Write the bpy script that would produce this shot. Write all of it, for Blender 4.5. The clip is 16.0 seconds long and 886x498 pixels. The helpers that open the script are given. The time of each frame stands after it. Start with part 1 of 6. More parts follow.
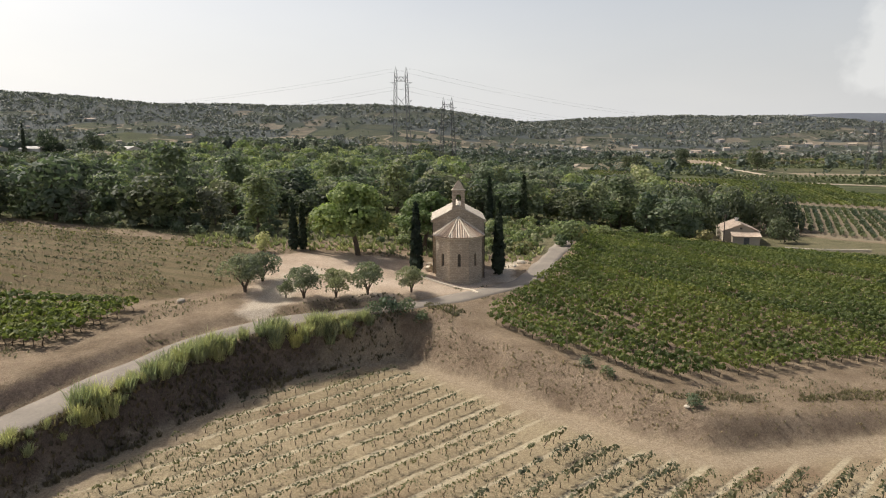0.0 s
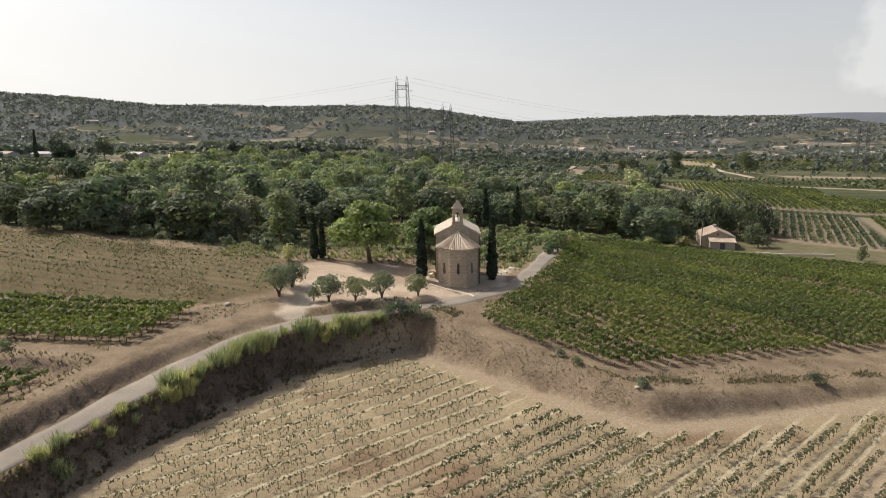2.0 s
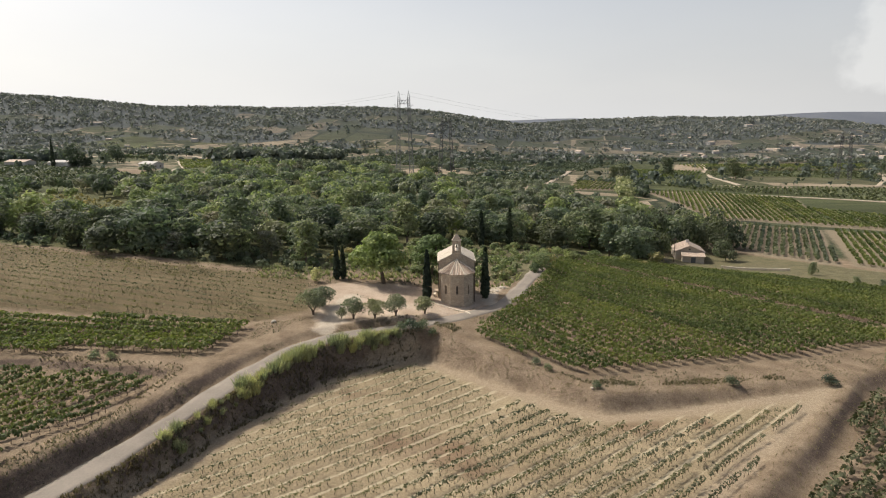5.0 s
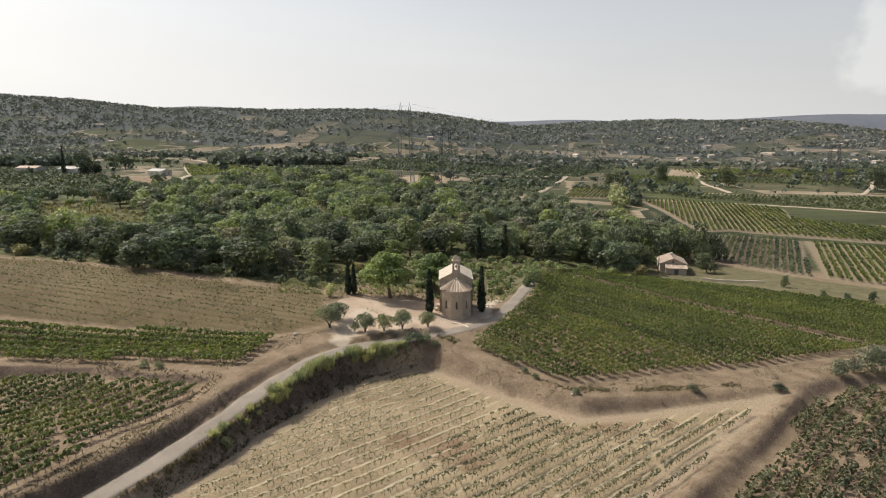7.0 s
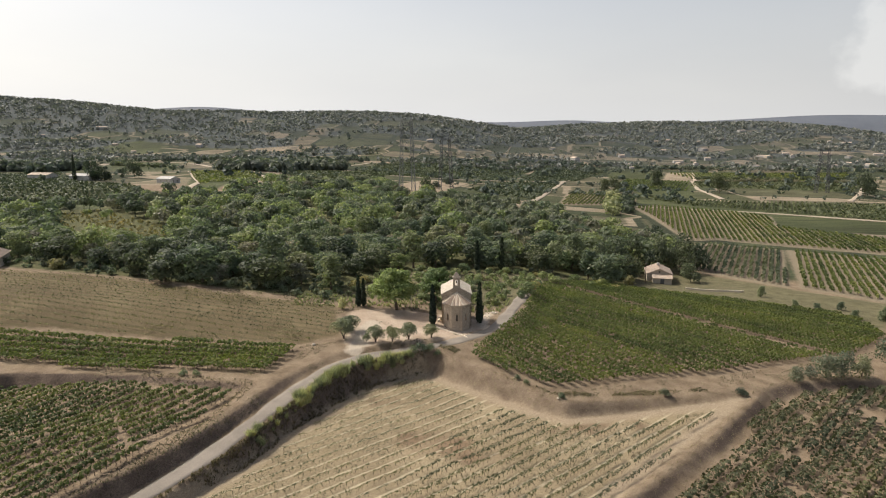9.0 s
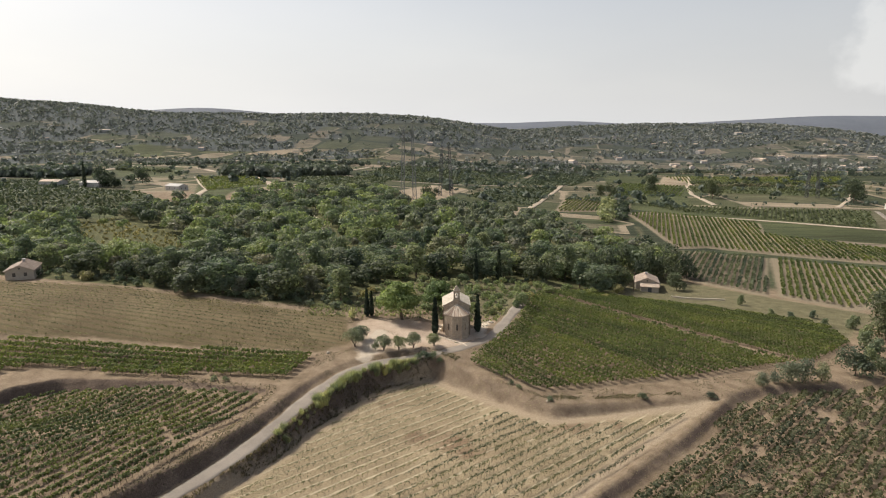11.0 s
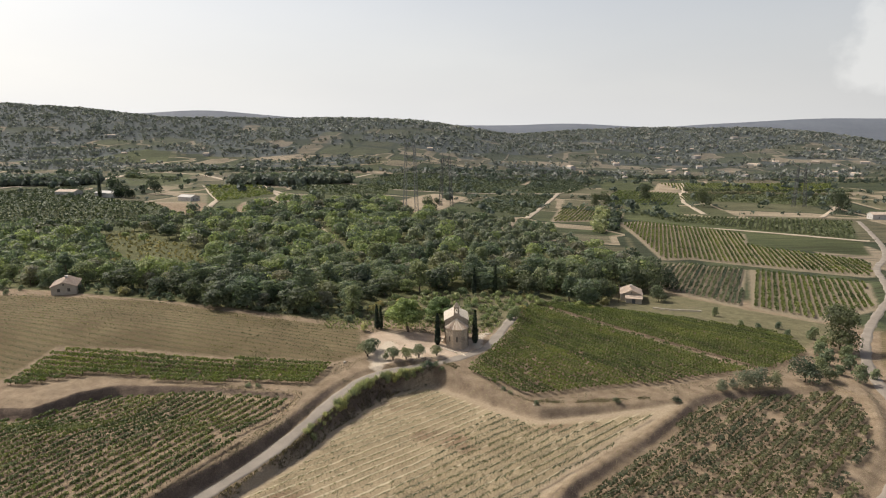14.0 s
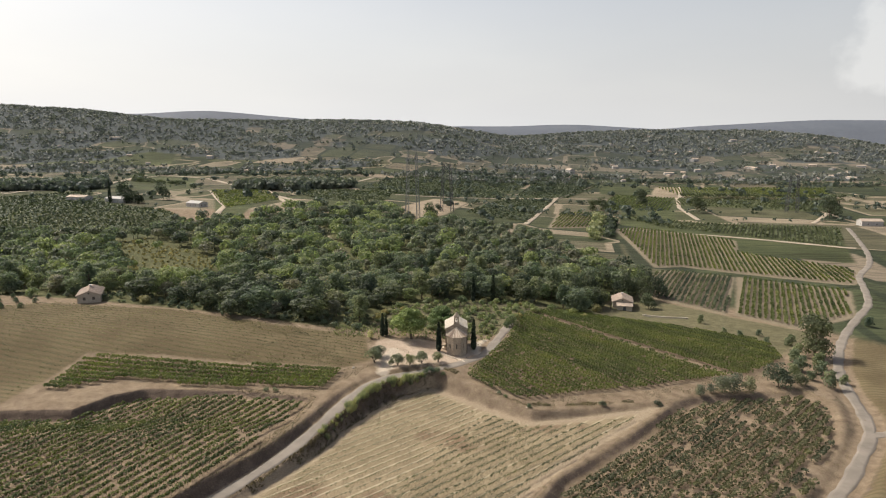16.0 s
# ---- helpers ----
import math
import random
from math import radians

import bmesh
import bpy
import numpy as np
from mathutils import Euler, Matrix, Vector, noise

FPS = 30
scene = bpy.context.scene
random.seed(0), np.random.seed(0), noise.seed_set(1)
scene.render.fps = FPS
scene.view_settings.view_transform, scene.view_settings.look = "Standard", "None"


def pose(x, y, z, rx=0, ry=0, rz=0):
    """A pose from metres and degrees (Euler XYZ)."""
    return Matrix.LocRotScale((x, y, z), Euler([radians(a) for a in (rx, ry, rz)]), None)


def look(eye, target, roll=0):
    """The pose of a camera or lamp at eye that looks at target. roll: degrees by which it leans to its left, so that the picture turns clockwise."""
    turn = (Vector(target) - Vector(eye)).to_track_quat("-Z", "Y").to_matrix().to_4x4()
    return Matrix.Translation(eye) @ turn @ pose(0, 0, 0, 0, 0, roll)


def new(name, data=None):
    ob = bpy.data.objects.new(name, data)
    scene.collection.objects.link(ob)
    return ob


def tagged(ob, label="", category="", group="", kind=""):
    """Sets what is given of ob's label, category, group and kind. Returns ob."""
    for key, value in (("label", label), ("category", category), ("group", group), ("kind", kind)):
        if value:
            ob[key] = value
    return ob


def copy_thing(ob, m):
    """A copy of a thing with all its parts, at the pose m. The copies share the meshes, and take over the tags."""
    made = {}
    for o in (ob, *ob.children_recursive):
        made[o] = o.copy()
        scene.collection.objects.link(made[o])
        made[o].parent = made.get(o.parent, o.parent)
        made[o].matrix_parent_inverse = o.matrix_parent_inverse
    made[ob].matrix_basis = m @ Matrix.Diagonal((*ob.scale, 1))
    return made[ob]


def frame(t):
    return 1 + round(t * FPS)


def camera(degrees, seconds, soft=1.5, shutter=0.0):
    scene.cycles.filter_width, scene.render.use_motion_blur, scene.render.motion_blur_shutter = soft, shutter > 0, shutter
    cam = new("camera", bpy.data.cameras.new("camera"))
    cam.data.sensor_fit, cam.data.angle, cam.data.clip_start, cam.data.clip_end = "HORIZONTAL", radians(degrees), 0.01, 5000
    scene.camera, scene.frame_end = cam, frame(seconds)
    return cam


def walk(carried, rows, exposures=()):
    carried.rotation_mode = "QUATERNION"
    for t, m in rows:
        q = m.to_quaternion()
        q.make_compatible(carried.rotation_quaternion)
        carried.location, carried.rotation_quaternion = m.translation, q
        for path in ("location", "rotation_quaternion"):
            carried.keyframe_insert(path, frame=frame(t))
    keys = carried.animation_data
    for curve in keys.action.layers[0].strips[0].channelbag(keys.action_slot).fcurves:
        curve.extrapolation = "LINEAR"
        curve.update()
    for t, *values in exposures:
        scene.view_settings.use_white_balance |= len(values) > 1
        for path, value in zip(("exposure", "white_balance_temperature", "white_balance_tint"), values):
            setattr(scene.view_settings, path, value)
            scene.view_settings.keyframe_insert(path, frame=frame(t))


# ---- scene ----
cam = camera(70.0, 16.0, soft=1.1)
PATH = [
    (0, (0.325, 3.842, 19.537), (0.322, 5.814, 19.204), -0.3),
    (0.5, (0.219, 0.197, 20.399), (0.216, 2.169, 20.066), -0.4),
    (1, (0.13, -3.392, 21.389), (0.128, -1.42, 21.055), -0.4),
    (1.5, (0.053, -6.938, 22.496), (0.052, -4.966, 22.161), -0.4),
    (2, (-0.02, -10.454, 23.709), (-0.02, -8.482, 23.373), -0.4),
    (2.5, (-0.091, -13.95, 25.017), (-0.091, -11.978, 24.681), -0.4),
    (3, (-0.166, -17.434, 26.412), (-0.165, -15.463, 26.074), -0.4),
    (3.5, (-0.247, -20.913, 27.881), (-0.245, -18.942, 27.543), -0.4),
    (4, (-0.336, -24.394, 29.417), (-0.333, -22.423, 29.077), -0.4),
    (6.5, (-0.925, -41.939, 37.762), (-0.918, -39.969, 37.418), -0.3),
    (7, (-1.069, -45.488, 39.508), (-1.061, -43.518, 39.164), -0.2),
    (7.5, (-1.219, -49.049, 41.264), (-1.21, -47.079, 40.919), -0.2),
    (8, (-1.372, -52.622, 43.023), (-1.363, -50.652, 42.677), -0.2),
    (8.5, (-1.528, -56.205, 44.781), (-1.518, -54.236, 44.436), -0.2),
    (9, (-1.683, -59.797, 46.535), (-1.673, -57.827, 46.189), -0.2),
    (11.5, (-2.386, -77.809, 55.156), (-2.374, -75.839, 54.809), -0.2),
    (12, (-2.5, -81.408, 56.85), (-2.488, -79.438, 56.504), -0.2),
    (12.5, (-2.603, -85.003, 58.54), (-2.59, -83.033, 58.194), -0.2),
    (13, (-2.694, -88.593, 60.23), (-2.682, -86.624, 59.884), -0.2),
    (13.5, (-2.774, -92.179, 61.927), (-2.762, -90.209, 61.581), -0.2),
    (14, (-2.844, -95.761, 63.637), (-2.832, -93.791, 63.292), -0.2),
    (14.5, (-2.906, -99.341, 65.37), (-2.894, -97.371, 65.025), -0.2),
    (15, (-2.961, -102.922, 67.137), (-2.95, -100.952, 66.791), -0.2),
    (15.5, (-3.014, -106.507, 68.948), (-3.003, -104.537, 68.602), -0.1),
    (16, (-3.068, -110.102, 70.819), (-3.058, -108.132, 70.473), -0.1),
]
walk(cam, [(t, look(eye, target, roll)) for t, eye, target, roll in PATH])
scene.view_settings.exposure = 0.2

# ---- light ----
SUN_AZ = math.atan2(0.48, -0.88)          # towards the sun, seen from above
SUN_EL = radians(48)
world = bpy.data.worlds.new("sky")
scene.world = world
world.use_nodes = True
wt = world.node_tree
wt.nodes.clear()
w_out = wt.nodes.new("ShaderNodeOutputWorld")
w_bg = wt.nodes.new("ShaderNodeBackground")
w_sky = wt.nodes.new("ShaderNodeTexSky")
w_sky.sky_type, w_sky.sun_disc = "NISHITA", False
w_sky.sun_elevation, w_sky.sun_rotation = SUN_EL, math.pi / 2 - SUN_AZ
w_sky.air_density, w_sky.dust_density, w_sky.ozone_density = 1.0, 6.0, 1.0
w_mix = wt.nodes.new("ShaderNodeMixRGB")
w_at, w_xyz, w_fall = wt.nodes.new("ShaderNodeTexCoord"), wt.nodes.new("ShaderNodeSeparateXYZ"), wt.nodes.new("ShaderNodeMapRange")
wt.links.new(w_at.outputs["Generated"], w_xyz.inputs[0])
wt.links.new(w_xyz.outputs["Z"], w_fall.inputs["Value"])
for key, value in (("From Min", 0.0), ("From Max", 0.5), ("To Min", 0.82), ("To Max", 0.03)):
    w_fall.inputs[key].default_value = value
wt.links.new(w_fall.outputs[0], w_mix.inputs["Fac"])
w_haze, w_cloud = wt.nodes.new("ShaderNodeMixRGB"), wt.nodes.new("ShaderNodeTexNoise")
w_cloud.inputs["Scale"].default_value, w_cloud.inputs["Detail"].default_value, w_cloud.inputs["Roughness"].default_value = 3.2, 5, 0.5
w_flat = wt.nodes.new("ShaderNodeMapping")
w_flat.inputs["Scale"].default_value = (1.0, 1.0, 3.5)
wt.links.new(w_at.outputs["Generated"], w_flat.inputs["Vector"])
wt.links.new(w_flat.outputs[0], w_cloud.inputs["Vector"])
w_haze.inputs["Color1"].default_value, w_haze.inputs["Color2"].default_value = (7.9, 7.95, 8.1, 1), (9.1, 9.05, 8.9, 1)
wt.links.new(w_cloud.outputs["Fac"], w_haze.inputs["Fac"])
w_side, w_dim = wt.nodes.new("ShaderNodeMapRange"), wt.nodes.new("ShaderNodeMixRGB")   # the haze is brighter on the sun's side
for key, value in (("From Min", -0.6), ("From Max", 0.65), ("To Min", 1.05), ("To Max", 0.74)):
    w_side.inputs[key].default_value = value
wt.links.new(w_xyz.outputs["X"], w_side.inputs["Value"])
w_dim.blend_type = "MULTIPLY"
w_dim.inputs["Fac"].default_value = 1.0
wt.links.new(w_haze.outputs[0], w_dim.inputs["Color1"])
wt.links.new(w_side.outputs[0], w_dim.inputs["Color2"])
wt.links.new(w_dim.outputs[0], w_mix.inputs["Color2"])
wt.links.new(w_sky.outputs[0], w_mix.inputs["Color1"])
w_dot, w_near, w_puff, w_heap = wt.nodes.new("ShaderNodeVectorMath"), wt.nodes.new("ShaderNodeMapRange"), wt.nodes.new("ShaderNodeTexNoise"), wt.nodes.new("ShaderNodeMixRGB")
w_dot.operation = "DOT_PRODUCT"
w_dot.inputs[1].default_value = (0.548, 0.829, 0.117)
wt.links.new(w_at.outputs["Generated"], w_dot.inputs[0])
w_puff.inputs["Scale"].default_value, w_puff.inputs["Detail"].default_value = 9.0, 6
wt.links.new(w_at.outputs["Generated"], w_puff.inputs["Vector"])
w_sum = wt.nodes.new("ShaderNodeMath")
w_sum.operation = "MULTIPLY_ADD"
w_sum.inputs[1].default_value = 0.016
wt.links.new(w_puff.outputs["Fac"], w_sum.inputs[0])
wt.links.new(w_dot.outputs["Value"], w_sum.inputs[2])
for key, value in (("From Min", 1.0082), ("From Max", 1.0098), ("To Min", 0.0), ("To Max", 0.4)):
    w_near.inputs[key].default_value = value
wt.links.new(w_sum.outputs[0], w_near.inputs["Value"])
wt.links.new(w_near.outputs[0], w_heap.inputs["Fac"])
wt.links.new(w_mix.outputs[0], w_heap.inputs["Color1"])
w_heap.inputs["Color2"].default_value = (7.55, 7.5, 7.3, 1)
wt.links.new(w_heap.outputs[0], w_bg.inputs["Color"])
w_bg.inputs["Strength"].default_value = 0.112
wt.links.new(w_bg.outputs[0], w_out.inputs["Surface"])
sun_data = bpy.data.lights.new("sun", "SUN")
sun_data.energy, sun_data.angle, sun_data.color = 4.2, radians(0.6), (1.0, 0.95, 0.87)
sun = new("sun", sun_data)
sun.matrix_world = look((math.cos(SUN_AZ) * 300, math.sin(SUN_AZ) * 300, 300 * math.tan(SUN_EL)), (0, 0, 0))

# ---- shaping tools ----
rng = np.random.default_rng(7)


def smooth(a, b, v):
    k = np.clip((np.asarray(v, float) - a) / (b - a), 0, 1)
    return k * k * (3 - 2 * k)


def edge_distance(x, y, poly, closed=True):
    """Distance to a line of corners; inside a closed one it is positive, outside negative."""
    x, y = np.asarray(x, float), np.asarray(y, float)
    best, inside = np.full(x.shape, 1e9), np.zeros(x.shape, bool)
    n = len(poly)
    for i in range(n if closed else n - 1):
        (ax, ay), (bx, by) = poly[i], poly[(i + 1) % n]
        dx, dy = bx - ax, by - ay
        k = np.clip(((x - ax) * dx + (y - ay) * dy) / (dx * dx + dy * dy), 0, 1)
        best = np.minimum(best, np.hypot(x - ax - k * dx, y - ay - k * dy))
        if closed:
            inside ^= ((ay > y) != (by > y)) & (x < ax + (y - ay) * dx / (dy if dy else 1e-9))
    return np.where(inside, best, -best) if closed else best


def rounded(line, rounds=2, closed=False):
    """Cuts the corners of a line, so that it bends gently."""
    for _ in range(rounds):
        out = [] if closed else [line[0]]
        n = len(line)
        for i in range(n if closed else n - 1):
            a, b = np.array(line[i]), np.array(line[(i + 1) % n])
            out += [tuple(0.75 * a + 0.25 * b), tuple(0.25 * a + 0.75 * b)]
        line = out if closed else out + [line[-1]]
    return line


# ---- plan ----
ROAD = rounded([(-66, -28), (-52, 7), (-46, 15.5), (-40.2, 25), (-35.6, 35), (-31.3, 47), (-28.2, 55.5), (-24.6, 62.8), (-20.5, 67.2), (-15, 70.4), (-9, 72.9), (-3.5, 75.5),
                (1, 78.3), (5, 81.6), (8.4, 84.8), (11.4, 88.6), (13.2, 92.6), (15.1, 98), (17.9, 107), (21.4, 117), (25.6, 131)])
BROWN = [(-54, -2), (-46, 11), (-39.6, 22), (-33.1, 32.9), (-29.8, 41), (-27.1, 47.2), (-24.7, 51.3), (-22, 56.3), (-19.2, 60.3), (-15.8, 64.9), (-11.6, 68.9), (-7, 71.3), (-4.6, 72.2),
         (1.1, 66.9), (6.6, 62.5), (11.9, 58.2), (16.6, 54.5), (21.6, 51.5), (28, 52.3), (39.5, 55.5), (52.3, 59.1), (62, 62.5), (48.5, 48.6), (38.6, 39), (29.1, 29.6), (19.9, 19.5), (10, 6), (-4, -12)]
EARTH_BANK = [(-3, 73.5), (2.5, 69), (8, 64.5), (13.3, 60.3), (18, 56.5), (22, 53.8), (28, 54.5), (39.5, 57.7), (52, 61.3), (63, 64)]
LOWER = [(65, 59.5), (74, 65.5), (90, 68.6), (107, 71.3), (111, 67), (106, 55), (98, 41), (84, 25), (72, 10), (60, -10), (10, -10), (26, 20), (42, 35)]
GREEN_R = [(2.9, 70.6), (7.0, 67.6), (12.3, 64.2), (21.2, 58.4), (32, 62.7), (44.5, 67.6), (61, 71.8), (82, 80), (99, 86.6), (118, 101.8), (122.5, 117), (118, 128), (108, 133),
           (92, 144.5), (73, 154), (51, 156), (34, 151.5), (24.8, 120.3), (18.5, 101.4), (12.3, 87.3), (7.7, 78.7)]
LEFT_1 = [(-116.8, 54.8), (-113, 77.5), (-89.5, 77), (-68, 74), (-45, 73), (-31.8, 71.2), (-35, 59), (-48, 60.5), (-63, 59), (-80, 62.5), (-94, 66)]
LEFT_2 = [(-150, 40), (-116, 43.5), (-98, 44), (-92.5, 53), (-86, 57), (-62.5, 56.3), (-40, 52), (-42.5, 37), (-50, 19), (-62, -3), (-150, -3)]
DRY = [(-205, 47), (-205, 112), (-150, 125), (-130, 122), (-104, 120), (-80, 112), (-54, 104), (-40, 102), (-29, 100), (-25, 80), (-32, 74), (-45, 75.5), (-68, 76.5), (-90, 79.5), (-114, 80), (-120, 59), (-121, 47)]
EAST_DRY = [(80, 6), (88, 16), (94, 20.5), (108, 36.5), (117, 46), (124, 60), (130, 77.5), (139, 97), (159.5, 127.5), (192, 162), (260, 166), (260, -10), (100, -10)]
YARD = rounded([(-22, 72.5), (-24, 80), (-25, 92), (-24, 98), (-12, 100.5), (0, 98), (8, 97), (11, 94), (8, 86), (-2, 79), (-12, 75.5)], 1, True)
RIGHT_ROAD = rounded([(60, -20), (84, 18), (90.4, 23), (104.8, 39), (113, 48), (120, 62), (126, 79), (135, 99), (156, 130), (184, 162), (202, 181), (222, 216),
                      (236, 243), (267, 276), (302, 336), (343, 420)])
WOOD = [(-300, 160), (-190, 140), (-150, 133), (-119, 125), (-86, 118), (-56, 110), (-33, 105), (-20, 111), (18, 112), (23, 122), (34, 150), (60, 148), (80, 190),
        (98, 200), (114, 240), (100, 262), (86, 300), (74, 360), (40, 388), (6, 392), (-14, 384), (-42, 440), (-62, 455), (-118, 425), (-150, 372), (-195, 356), (-202, 300), (-300, 290)]
HOLLOW_GREEN = [(-30, 108), (-18, 112), (18, 110), (32, 148), (58, 150), (40, 166), (-6, 152), (-24, 138)]
SCRUB_PATCH = [(-208, 278), (-189, 290), (-126, 230), (-108, 176), (-122, 168), (-146, 184)]
POPLARS = [(-14, 250), (0, 240), (74, 262), (80, 300), (72, 356), (40, 384), (2, 384), (-12, 320)]
WOOD_TRACK = [(-98, 372), (-85, 338), (-66, 280), (-48, 220), (-38, 193)]
TRACKS = ([(-20.5, 71.5), (-19.4, 76), (-19.4, 81), (-18, 88)], [(9.5, 88.5), (8.8, 93), (9.6, 99), (12, 104)], WOOD_TRACK, [(69, 418), (143, 681), (243, 903)],
          [(-162, 531), (-110, 436), (-96, 400)], [(-162, 531), (-283, 724), (-332, 800)], [(-53, 604), (5, 615), (66, 650), (144, 684)], [(-128, 676), (-106, 875)], [(-465, 560), (-437, 720), (-453, 1024)])
FAR_GREEN_FIELDS = ([(-97, 651), (-80, 875), (19, 1032), (161, 1062), (133, 895), (66, 652), (5, 617), (-53, 606)], [(163, 1060), (261, 1065), (250, 900), (158, 690), (90, 678), (140, 890)],
                    [(195, 574), (215, 462), (340, 431), (259, 279), (202, 316), (222, 362), (166, 436), (156, 448)], [(239, 758), (296, 700), (216, 470), (176, 505)],
                    [(252, 900), (332, 900), (286, 762), (216, 755)], [(-465, 550), (-341, 522), (-208, 366), (-198, 298), (-290, 302)], [(-228, 522), (-182, 528), (-156, 376), (-175, 372)],
                    [(-504, 920), (-363, 835), (-293, 633), (-356, 628)], [(-128, 434), (-126, 519), (-55, 562), (-68, 462)], [(-840, 1250), (-577, 1300), (-515, 1100), (-820, 1120)])
ROW_FIELDS = (
    ([(-445, 527), (-390, 600), (-344, 513), (-291, 452), (-226, 406), (-193, 362), (-216, 330), (-244, 303), (-290, 290)], 22, 3.6),
    ([(-262, 604), (-196, 600), (-160, 512), (-184, 420)], 60, 3.4), ([(-172, 609), (-118, 640), (-58, 620), (-56, 540), (-68, 487), (-126, 519)], 70, 3.4),
    ([(167, 515), (235, 459), (338, 421), (288, 338), (241, 378), (193, 425)], 62, 3.0), ([(333, 870), (385, 870), (590, 862), (494, 686), (320, 730)], 72, 4.4),
    ([(308, 709), (470, 655), (393, 541), (266, 614)], 75, 3.8), ([(20, 470), (56, 600), (78, 640), (138, 670), (72, 430)], 70, 3.6),
    ([(168, 560), (215, 700), (236, 750), (300, 705), (262, 610), (240, 560)], 66, 3.8), (FAR_GREEN_FIELDS[0], 66, 4.2), (FAR_GREEN_FIELDS[1], 66, 4.2))
FAR_GREEN_FIELDS += tuple(p for p, _, _ in ROW_FIELDS[:8])
FAR_LANES = (TRACKS[3], TRACKS[4], TRACKS[5], TRACKS[6], TRACKS[7], TRACKS[8], [(-477, 575), (-415, 627), (-440, 760), (-473, 913)], [(-426, 887), (-339, 818), (-230, 643), (-203, 618), (-148, 484)],
             [(372, 880), (316, 727), (304, 700)], [(128, 428), (193, 394), (241, 366), (292, 330)], [(240, 478), (262, 586), (306, 712)], [(-175, 372), (-190, 440), (-262, 606)], [(480, 660), (400, 540), (332, 452)],
             [(-600, 1010), (-470, 960), (-330, 985)], [(420, 1000), (600, 940), (760, 900)])
FAR_TAN_FIELDS = ([(-47, 452), (-8, 588), (29, 582), (3, 446), (-18, 400)], [(333, 875), (369, 878), (324, 756), (282, 745)], [(106, 1225), (270, 1278), (277, 1192), (112, 1167)],
                  [(710, 1332), (872, 1294), (912, 1240), (680, 1282)], [(540, 1150), (640, 1160), (640, 1130), (545, 1115)])


PALE = ([(108, 236), (134, 255), (165, 241), (125, 163), (103, 199)], [(166, 241), (212, 211), (182, 160), (146, 142), (129, 163)],
        [(143, 417), (166, 432), (222, 363), (202, 316), (252, 264), (222, 220), (143, 265), (125, 260)], [(85, 403), (116, 525), (167, 545), (152, 438)])


def hills(x, y):
    """The ridges behind the valley."""
    h = 108 + 26 * smooth(-300, -1300, x) + 14 * np.sin(x / 260 + 0.6) * smooth(-100, -700, x) - 34 * np.exp(-((x - 260) / 210) ** 2)
    h = h - 9 * smooth(250, 600, x) - 60 * smooth(960, 1500, x)
    return h * smooth(950, 1800 + 250 * smooth(100, 700, x), y) ** 1.15


def hill_cover(x, y):
    """Above zero where the slopes are wooded."""
    return rough(x, y * 1.6, 95) + 0.6 * rough(x + 400, y * 2.0, 37) + 0.9 * smooth(1150, 1700, y) + 0.35 * smooth(-200, -900, x) - 0.30


def rough(x, y, size):
    """A cheap uneven field of waves about 1 high."""
    a, b = x / size, y / size
    return (np.sin(a * 1.3 + 1.7 * np.sin(b * 0.9 + 0.4)) + np.sin(b * 1.7 - a * 0.6 + 1.3 * np.sin(a * 1.1)) + 0.6 * np.sin(2.9 * a + 2.3 * b + 0.8)) / 2.6


